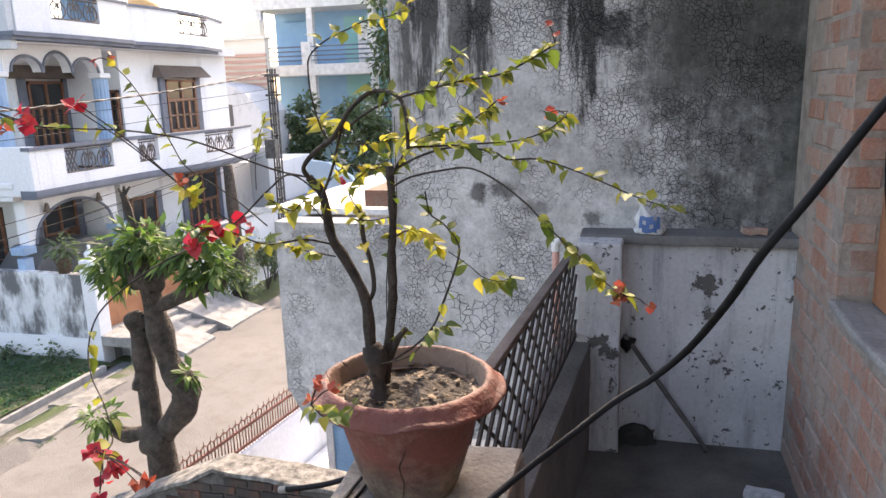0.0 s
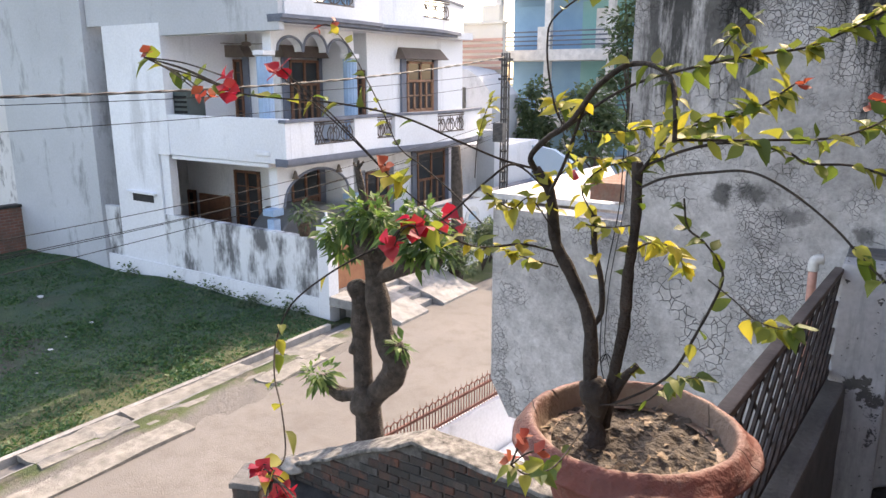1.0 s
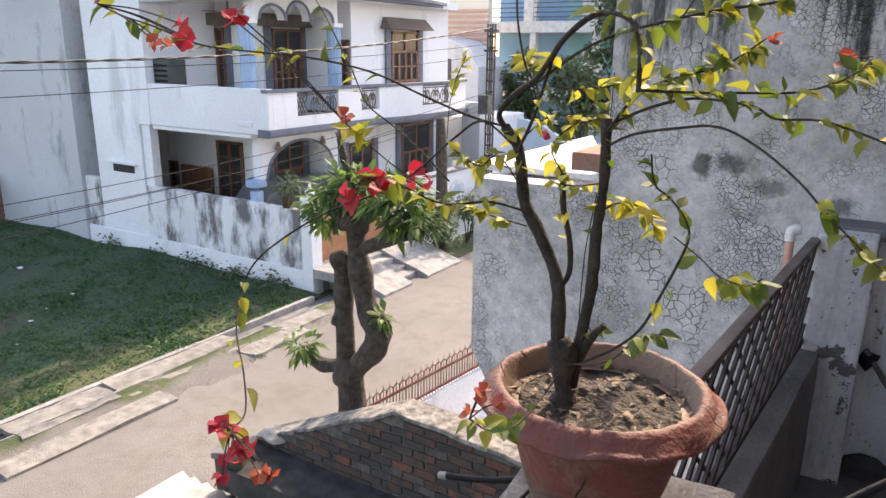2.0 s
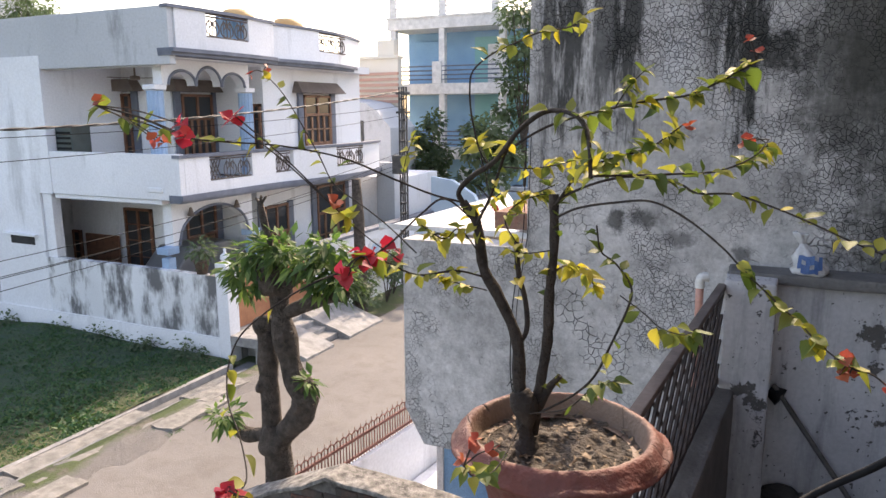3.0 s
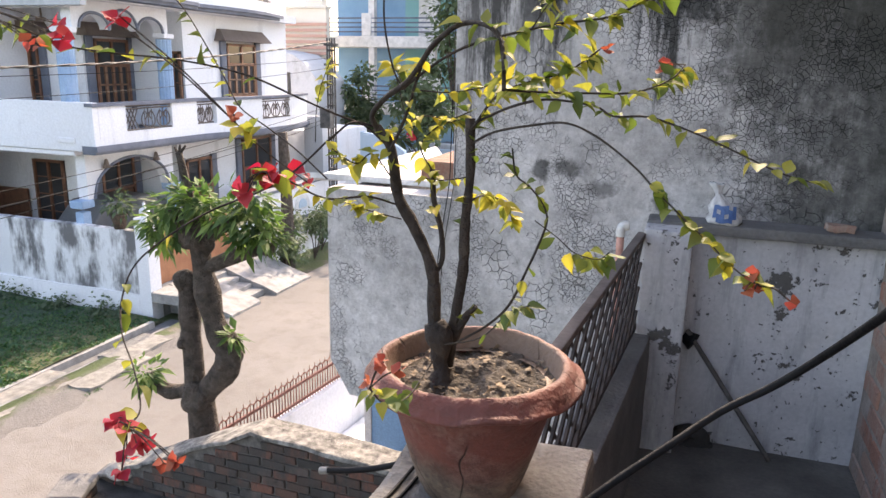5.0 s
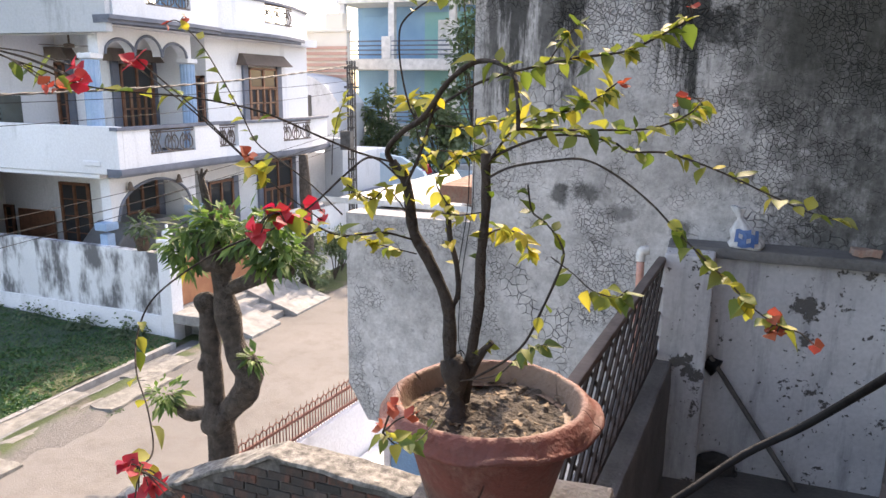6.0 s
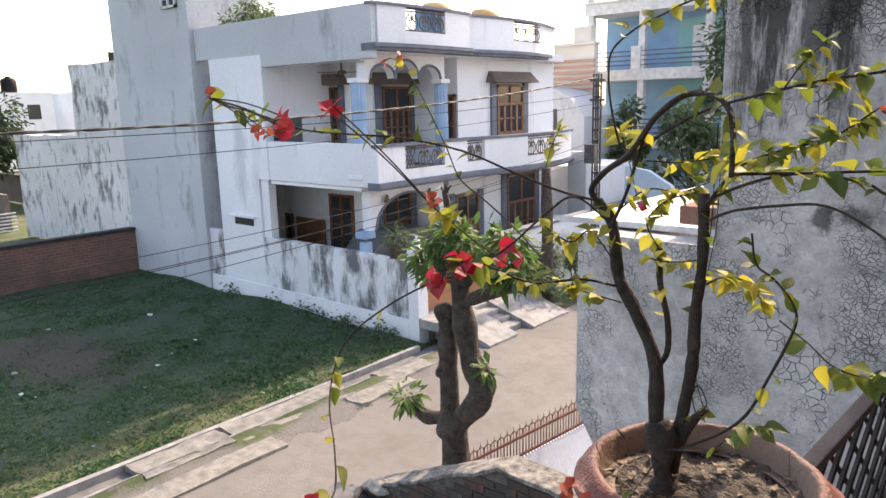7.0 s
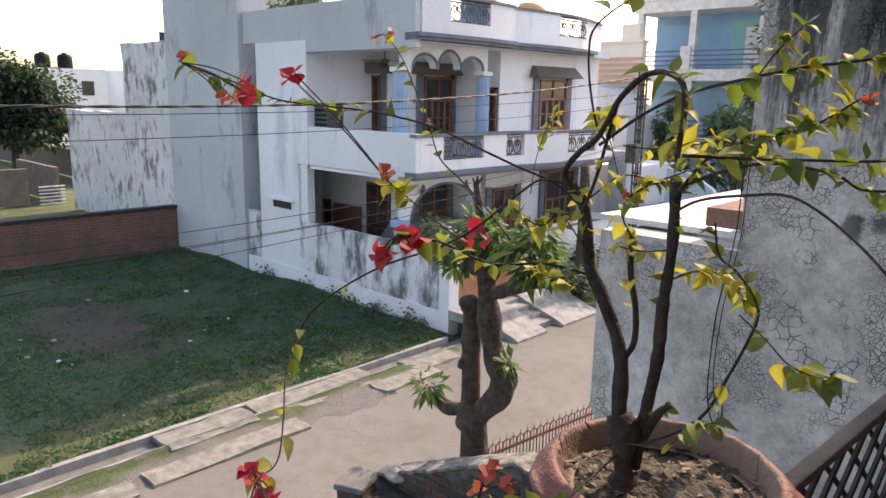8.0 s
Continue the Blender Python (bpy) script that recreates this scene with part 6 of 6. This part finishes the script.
# ---- blue villa at the end of the lane ----
villa = thing("blue_villa", "pale blue three-storey house with white balconies", "house", at=(-13, 29, G))
VX0, VX1, VY = -15.0, -8.6, 27.3
part("wall", blocks((VX0, VX1, VY + 1.6, VY + 8, G, 5.1)), "sky_blue", villa)
part("wall", blocks((-11.9, -9.9, VY + 1.5, VY + 1.6, -0.1, 4.5)), "teal", villa, "teal rear wall panel")
for z in (-0.35, 2.22, 4.75):
    part("slab", soften(blocks((VX0 - 0.1, VX1, VY - 0.05, VY + 1.7, z, z + 0.42)), 0.02), "white_sheet", villa)
part("roof_edge", soften(blocks((VX0 - 0.15, VX1, VY - 0.1, VY + 0.1, 5.17, 5.25)), 0.02), "white_sheet", villa)
for x in (VX0, -12.83, -10.3):
    part("pillar", soften(blocks((x, x + 0.25, VY, VY + 0.25, G, 4.8)), 0.015), "white_sheet", villa)
for z in (0.08, 2.64):
    part("pier", soften(blocks((-13.1, -12.7, VY - 0.06, VY + 0.1, z, z + 0.85)), 0.015), "white_sheet", villa)
    for i in range(4):
        bm = bmesh.new()
        tube(bm, [(VX0, VY + 0.02, z + 0.16 + 0.17 * i), (VX1, VY + 0.02, z + 0.16 + 0.17 * i)], 0.03, sides=6)
        part("rail", bm, "slate_paint", villa)
for x0, x1, z0, z1 in ((-11.3, -10.4, 2.7, 4.2), (-11.2, -10.3, 0.3, 1.6), (-14.6, -13.4, 2.7, 4.4)):
    part("shutter", soften(blocks((x0, x1, VY + 1.42, VY + 1.5, z0, z1)), 0.02), "white_sheet" if x0 > -12 else "sky_blue", villa)
for i in range(4):
    bm = bmesh.new()
    tube(bm, [(VX0, VY, 5.38 + 0.2 * i), (VX1, VY, 5.38 + 0.2 * i)], 0.028, sides=6)
    part("roof_rail", bm, "white_sheet", villa)
for x in (VX0, -12.8, -10.6, -8.8):
    part("roof_post", soften(blocks((x, x + 0.28, VY - 0.06, VY + 0.1, 5.2, 6.1)), 0.015), "white_sheet", villa)
part("front_wall", soften(blocks((-13.6, -8.6, 25.2, 25.4, G, -1.35)), 0.02), "pale_blue", villa, "pale blue front wall of the yard")
for x in (-13.5, -12.2, -11.0):
    part("gate_pier", soften(blocks((x, x + 0.3, 25.12, 25.45, G, -0.55)), 0.02), "white_sheet", villa)
# pink and cream houses behind the white one
far_house = thing("cream_house", "cream house with rose bands behind the white house", "house", at=(-17, 26, G))
part("wall", blocks((-22, -13.15, 24.5, 24.8, G, 3.45)), "cream", far_house)
part("coping", soften(blocks((-22, -13.1, 24.4, 24.85, 3.45, 3.55)), 0.02), "cream", far_house)
for i in range(6):
    part("band", blocks((-22, -13.12, 24.4, 24.5, 1.86 + 0.2 * i, 1.96 + 0.2 * i)), "rose", far_house)
part("roof_room", blocks((-14.0, -13.3, 24.5, 24.8, 3.5, 4.1)), "cream", far_house)
part("wall", prism(bmesh.new(), [(-14.3, G), (-12.4, G), (-12.4, 1.0), (-12.9, 1.55), (-13.4, 1.85), (-14.3, 2.0)], "y", 22.5, 24.35), "gray_house", far_house, "grey shed with a rounded roof")
part("shed_window", blocks((-13.75, -13.45, 22.46, 22.495, 0.35, 1.25)), "glass", far_house)
annex = thing("lane_annex", "low grey-white annex behind the utility pole", "house", at=(-11, 20, G))
part("wall", soften(blocks((-14, -10.4, 19.4, 22.0, G, -0.35)), 0.02), "white_house", annex)
part("parapet", soften(blocks((-11.0, -10.4, 19.1, 19.4, G, 0.1)), 0.02), "gray_house", annex)
bm = bmesh.new()
prism(bm, [(-9.9, G), (-8.1, G), (-8.1, -1.6), (-8.5, -0.9), (-9.2, -0.5), (-9.9, -0.4)], "y", 20.5, 20.7)
part("wall", bm, "pale_blue", annex, "pale blue curved wall")
structure("road_end", blocks((-9.6, -4.0, 25.6, 26.0, G, -1.2)), "gray_house", "grey wall closing the end of the lane", "wall")

# ---- pole and wires ----
pole = thing("utility_pole", "grey lattice utility pole with brackets and cables", "pole", at=(-9.55, 18.1, G))
for dx, dy in ((-0.07, -0.07), (0.07, -0.07), (0.07, 0.07), (-0.07, 0.07)):
    part("leg", blocks((-9.55 + dx - 0.02, -9.55 + dx + 0.02, 18.1 + dy - 0.02, 18.1 + dy + 0.02, G, 2.2)), "pole_steel", pole)
for i in range(18):
    z = G + 0.3 + i * 0.28
    part("strap", blocks((-9.64, -9.46, 18.01, 18.19, z, z + 0.05)), "pole_steel", pole)
for z in (1.5, 2.0):
    part("crossarm", soften(blocks((-9.75, -9.35, 18.06, 18.14, z, z + 0.06)), 0.01), "pole_steel", pole)
part("junction_box", soften(blocks((-9.75, -9.45, 17.8, 18.0, -0.1, 0.4)), 0.02), "pole_steel", pole)


def wire(a, b, sag, r, label):
    a, b = Vector(a), Vector(b)
    pts = [a.lerp(b, s) - Vector((0, 0, 4 * sag * s * (1 - s))) for s in (0, 0.15, 0.3, 0.45, 0.6, 0.75, 0.9, 1)]
    return cable("overhead_wire", pts, r, label, "wire", "black_rubber", 5)


tw = bmesh.new()
for ph in (0.0, math.pi):
    pts = []
    for i in range(150):
        s = i / 149
        p = Vector((-8.9, -7.0, 1.95)).lerp(Vector((-9.5, 18.0, 2.1)), s) - Vector((0, 0, 4 * 0.68 * s * (1 - s)))
        pts.append(p + 0.011 * Vector((math.cos(i * 1.3 + ph), 0, math.sin(i * 1.3 + ph))))
    tube(tw, pts, 0.011, sides=5)
tagged(part("overhead_cable", tw, "twisted", smooth=True), "twisted grey power cable over the lane", "cable")
for y, za, zb, sag in ((-7.0, 1.6, 1.7, 0.4), (-7.0, 1.35, 1.45, 0.45), (-7.0, 0.3, 0.5, 0.7), (-7.0, 0.1, 0.35, 0.75), (-7.0, 0.0, 0.2, 0.6), (-7.0, -0.5, 0.1, 0.5)):
    wire((-8.9, y, za), (-9.5, 18.0, zb), sag, 0.0055, "thin overhead wire strung along the lane")

# ---- far side of the lot ----
lot_wall = thing("wall_lot", "low red brick wall behind the lot", "wall", kind="structure", at=(-21.4, 0, G))
part("wall", roughen(blocks((-21.5, -21.28, -20, HY - 0.13, G - 0.1, -1.98)), 6, 0.03, 0.8), "lot_brick_far", lot_wall)
part("coping", roughen(blocks((-21.55, -21.22, -20, HY - 0.13, -1.98, -1.90)), 6, 0.03, 0.9), "black_cement", lot_wall)
ruin = thing("ruined_house", "ruined whitewashed house with black-streaked walls", "house", at=(-25, 12, G))
bm = roughen(blocks((-25.3, -21.42, HY + 0.2, HY + 4, G, 3.05)), 10, 0.06, 1.2)
part("wall", bm, "ruin", ruin)
part("wall", roughen(blocks((-31.0, -25.3, HY + 0.25, HY + 0.6, G, 0.75)), 10, 0.06, 1.2), "ruin", ruin)
part("parapet", roughen(blocks((-22.6, -21.42, HY + 0.3, HY + 0.7, 3.0, 3.3)), 4, 0.06, 2.0), "black_cement", ruin)
structure("wall_far", blocks((-33.3, -33.0, -20, 10.5, G, -1.72), (-60, -38, 15.4, 15.6, G, -1.7), (-38, -33, 11.5, 11.7, G, -1.72)), "brown_paint", "low brown wall beyond the lot", "wall")
gatew = thing("far_gate", "white barred gate in the far wall", "gate", at=(-33, 11, G))
for i in range(6):
    part("bar", blocks((-32.0, -31.9, 10.55, 11.55, G + 0.1 + 0.14 * i, G + 0.14 + 0.14 * i)), "white_sheet", gatew)
for x0, x1, y0, y1, z1, lab in ((-75, -66, 18, 27, 3.2, "distant white flat-roofed house"), (-80, -70, 32, 44, 3.4, "distant pale flat-roofed house"), (-70, -60, 6, 18, -0.3, "distant low white shed")):
    fh = thing("distant_house", lab, "house", "distant houses", at=((x0 + x1) / 2, y0, G))
    part("wall", blocks((x0, x1, y0, y1, G, z1)), "white_house", fh)
    for k in range(3):
        yy = y0 + (y1 - y0) * (k + 0.3) / 3
        part("window", blocks((x1, x1 + 0.05, yy, yy + 1.0, z1 - 2.2, z1 - 1.0)), "glass", fh)
for y in (22.6, 24.4):
    tank = thing("water_tank", "black plastic water tank on a roof", "tank", "roof water tanks", at=(-68, y, 3.2))
    bm = bmesh.new()
    lathe(bm, [(0.0, 3.2), (0.6, 3.2), (0.6, 4.2), (0.45, 4.4), (0.2, 4.45), (0.2, 4.55), (0.0, 4.55)], 20, (-68, y))
    part("shell", bm, "black_rubber", tank, smooth=True)

# board on the porch
tagged(part("timber_board", soften(blocks((-16.1, -14.95, 13.22, 13.28, F0, -1.42)), 0.01), "wood"), "brown timber board leaning by the porch wall", "board")
# ---- clutter on the roof ----
for y in (17.3, 15.3):
    tank = thing("roof_tank", "faded orange tank standing on the white house's roof", "tank", "tanks on the white roof", at=(-12.6, y, F2 + 0.06))
    bm = bmesh.new()
    lathe(bm, [(0.0, 2.78), (0.42, 2.78), (0.44, 3.0), (0.42, 3.85), (0.3, 4.0), (0.0, 4.03)], 20, (-12.6, y))
    part("shell", bm, "roof_orange", tank, smooth=True)
antenna = bmesh.new()
tube(antenna, [(-13.4, 17.8, 2.7), (-13.4, 17.8, 4.6)], 0.014, sides=5)
tagged(part("antenna_mast", antenna, "pole_steel"), "thin steel mast standing on the roof", "mast")
random.seed(41)
for x, h in ((-16.2, 0.75), (-15.6, 0.9), (-15.1, 0.65)):
    rp = thing("roof_plant", "leafy potted plant behind the roof parapet", "plant", "plants on the roof", at=(x, HY + 0.7, F2 + 0.06))
    bm = bmesh.new()
    lathe(bm, [(0.0, 2.78), (0.16, 2.78), (0.22, 3.16), (0.24, 3.2), (0.2, 3.2), (0.0, 3.14)], 16, (x, HY + 0.7))
    part("pot", bm, "orange_paint", rp, smooth=True)
    for k in range(4):
        bm = bmesh.new()
        tip = (x + rnd(-0.3, 0.3), HY + 0.7 + rnd(-0.3, 0.3), 3.2 + h * rnd(0.6, 1.0))
        tube(bm, [(x, HY + 0.7, 3.12), (x * 0.5 + tip[0] * 0.5, HY + 0.7, 3.2 + h * 0.4), tip], 0.012, 0.005, 5)
        part("stem", bm, "tree_bark", rp)
        cloud_part("foliage", leaf_cloud(90, tip, 0.24, 0.13, 0.8, True), "hazed_leaf", rp)

# ---- clutter on the white house's floors ----
cooler = thing("air_cooler", "dark green air cooler standing on the veranda", "cooler", at=(-14.2, 11.7, F1))
part("case", soften(blocks((-14.48, -13.98, 11.47, 11.95, F1, 1.28)), 0.02), "cooler_green", cooler)
for i in range(8):
    part("louvre", blocks((-14.45, -14.01, 11.455, 11.47, 0.35 + 0.11 * i, 0.40 + 0.11 * i)), "black_rubber", cooler)
car = thing("covered_car", "dark car parked behind the boundary wall", "car", at=(-12.2, 12.5, F0))
bm = bmesh.new()
prism(bm, [(11.0 + 0.6, F0 + 0.25), (15.0, F0 + 0.25), (15.0, F0 + 0.8), (14.2, F0 + 0.95), (13.6, F0 + 1.38), (12.3, F0 + 1.40), (11.8, F0 + 0.95), (11.6, F0 + 0.85)], "x", -12.75, -11.75)
bm.transform(Matrix.Translation((-0.3, 0.4, 0)))
part("body", soften(bm, 0.06, 3), "car_paint", car, smooth=True)
for y in (12.7, 14.8):
    for x in (-13.06, -12.1):
        bm = bmesh.new()
        bmesh.ops.create_cone(bm, cap_ends=True, segments=20, radius1=0.3, radius2=0.3, depth=0.18, matrix=Matrix.Translation((x, y, F0 + 0.3)) @ Matrix.Rotation(math.pi / 2, 4, "Y"))
        part("wheel", soften(bm, 0.03), "black_rubber", car)
pp = thing("potted_plant", "small clay pot with a spiky plant on the wall", "plant", at=(-10.5, HY + 0.07, -1.57))
bm = bmesh.new()
lathe(bm, [(0.0, -1.57), (0.10, -1.57), (0.15, -1.32), (0.17, -1.30), (0.14, -1.30), (0.0, -1.34)], 18, (-10.5, HY + 0.07))
part("pot", bm, "pot", pp, smooth=True)
cloud_part("foliage", leaf_cloud(150, (-10.5, HY + 0.07, -1.1), 0.26, 0.16, 0.8, True), "hazed_leaf", pp)
for y, z in ((12.0, -0.36), (13.4, -0.36)):
    bm = bmesh.new()
    lathe(bm, [(0.0, z), (0.03, z - 0.02), (0.05, z - 0.10), (0.08, z - 0.18), (0.0, z - 0.18)], 12, (PX + 0.2, y))
    tagged(part("hanging_bell", bm, "brown_paint", smooth=True), "small brown bell hanging under the balcony", "bell", "bells under the balcony")
fan = thing("ceiling_fan", "ceiling fan hanging in the veranda", "fan", at=(-13.0, 12.3, 2.3))
for i in range(3):
    bm = blocks((-0.0, 0.6, -0.06, 0.06, 2.28, 2.29))
    bm.transform(Matrix.Translation((-12.9, 12.3, 0)) @ pose(0, 0, 0, 0, 0, 120 * i + 20))
    part("blade", bm, "brown_paint", fan)
bm = bmesh.new()
lathe(bm, [(0.0, 2.24), (0.1, 2.25), (0.1, 2.32), (0.02, 2.34), (0.02, 2.6), (0.0, 2.6)], 14, (-12.9, 12.3))
part("motor", bm, "brown_paint", fan)

# grass blades, stones and litter in the lot
random.seed(21)
verts, faces = [], []
for _ in range(110000):
    x, y = -9.55 - 11.6 * random.random() ** 1.3, rnd(-3, 11.15)
    bare = math.hypot((x + 15.2) / 2.2, (y - 6.2) / 1.1) + 0.6 * noise.noise((x * 0.9, y * 0.9, 2.0))
    if (bare < 0.9 or noise.noise((x * 0.35, y * 0.35, 4.0)) > 0.3) and random.random() < min(0.88, 0.35 + 1.2 * abs(0.9 - bare)):
        continue
    if noise.noise((x * 1.3, y * 1.3, 7.0)) + 0.5 * noise.noise((x * 4, y * 4, 3.0)) > 0.02 and random.random() < 0.72:
        continue
    s = rnd(0.03, 0.07) * (1 + 0.9 * max(0, noise.noise((x * 0.7, y * 0.7, 0))))
    a = rnd(0, 6.28)
    p = Vector((x, y, G + 0.01 + 0.10 * noise.noise((x * 0.5, y * 0.5, 0))))
    sd = Vector((math.cos(a), math.sin(a), 0)) * s * 0.35
    tip = p + Vector((rnd(-1.0, 1.0) * s, rnd(-1.0, 1.0) * s, s * 0.6))
    b = len(verts)
    verts += [p - sd, p + sd, tip + sd * 0.6, tip - sd * 0.4]
    faces.append((b, b + 1, b + 2, b + 3))
for _ in range(30000):
    x, y = rnd(-9.02, -8.15), rnd(-3, 11.0)
    if noise.noise((x * 1.5, y * 0.8, 9.0)) + 0.4 * noise.noise((x * 5, y * 5, 1.0)) < 0.1 * (x + 9.0) * 6:
        continue
    s = rnd(0.015, 0.04)
    a = rnd(0, 6.28)
    p = Vector((x, y, G + 0.0))
    sd = Vector((math.cos(a), math.sin(a), 0)) * s * 0.3
    tip = p + Vector((rnd(-1.0, 1.0) * s, rnd(-1.0, 1.0) * s, s * 0.6))
    b = len(verts)
    verts += [p - sd, p + sd, tip + sd * 0.5, tip - sd * 0.3]
    faces.append((b, b + 1, b + 2, b + 3))
g = cloud_part("grass", (verts, faces), "grass_blade")
tagged(g, "short green grass and weeds of the lot", "grass", kind="stuff")
for i in range(26):
    x, y, s = rnd(-19, -10.2), rnd(-1, 9.5), rnd(0.03, 0.08)
    bm = bmesh.new()
    bmesh.ops.create_icosphere(bm, subdivisions=1, radius=s)
    for v in bm.verts:
        v.co = Vector((v.co.x, v.co.y * 0.8, v.co.z * 0.4)) * (1 + 0.4 * noise.noise(v.co * 30 + Vector((i, 0, 0)))) + Vector((x, y, G + 0.05))
    tagged(part("litter", bm, "white_sheet" if i % 3 else "concrete"), "scrap of pale litter lying in the grass", "litter", "litter in the lot")
for i in range(9):
    x, y = rnd(-16.5, -10.3), HY - rnd(0.1, 0.35)
    cl = cloud_part("weed", leaf_cloud(110, (x, y, G + 0.1), rnd(0.18, 0.32), 0.09, 0.5), "hazed_leaf")
    tagged(cl, "clump of weeds against the boundary wall", "weed", "weeds along the wall", "stuff")


# ---- single bricks, last ----
random.seed(31)


def brick_meshes(lx, ly, lz, key, count=5, rough=0.004):
    out = []
    for i in range(count):
        bm = blocks((-lx / 2, lx / 2, -ly / 2, ly / 2, -lz / 2, lz / 2))
        bmesh.ops.bevel(bm, geom=bm.edges[:], offset=0.005, segments=1, affect="EDGES")
        for v in bm.verts:
            v.co += noise.noise_vector(v.co * 25 + Vector((i * 7.0, 0, 0))) * rough
        me = bpy.data.meshes.new("brick")
        bm.to_mesh(me)
        bm.free()
        me.materials.append(M[key])
        out.append(me)
    return out


def lay(parent, meshes, m):
    ob = new("brick", random.choice(meshes))
    ob.parent = parent
    ob.matrix_parent_inverse = Matrix.Translation(-parent.location)
    ob.matrix_basis = m @ pose(rnd(-0.004, 0.004), 0, rnd(-0.002, 0.002), rnd(-1, 1), rnd(-1, 1), rnd(-1, 1))


COURSE, LONG = 0.088, 0.235
near_bricks = brick_meshes(0.11, LONG - 0.014, COURSE - 0.016, "brick")
for row in range(26):
    z = 0.045 + row * COURSE
    y = 3.88 - (LONG / 2 if row % 2 else 0)
    while y > 1.75:
        opening = z > 0.80 and y - LONG < 3.28
        if not opening:
            lay(bwall2, near_bricks, pose(BW + 0.058, y - LONG / 2, z))
        y -= LONG
jamb = brick_meshes(0.10, 0.11, COURSE - 0.018, "brick")
for row in range(18):
    z = 0.91 + row * COURSE
    lay(bwall2, jamb, pose(BW + 0.056 + (0.03 if row % 2 else 0.0), 3.342, z))
old = brick_meshes(0.21, 0.05, 0.068, "old_brick", 5, 0.008)
for row in range(11):
    z = -1.43 - row * 0.078
    x = -5.15 + (0.11 if row % 2 else 0)
    while x < -1.3:
        if z + 0.045 < min(gable_top(x), gable_top(x + 0.21)) + 0.02:
            lay(gable, old, pose(x + 0.1, GY + 0.02, z))
        x += 0.222
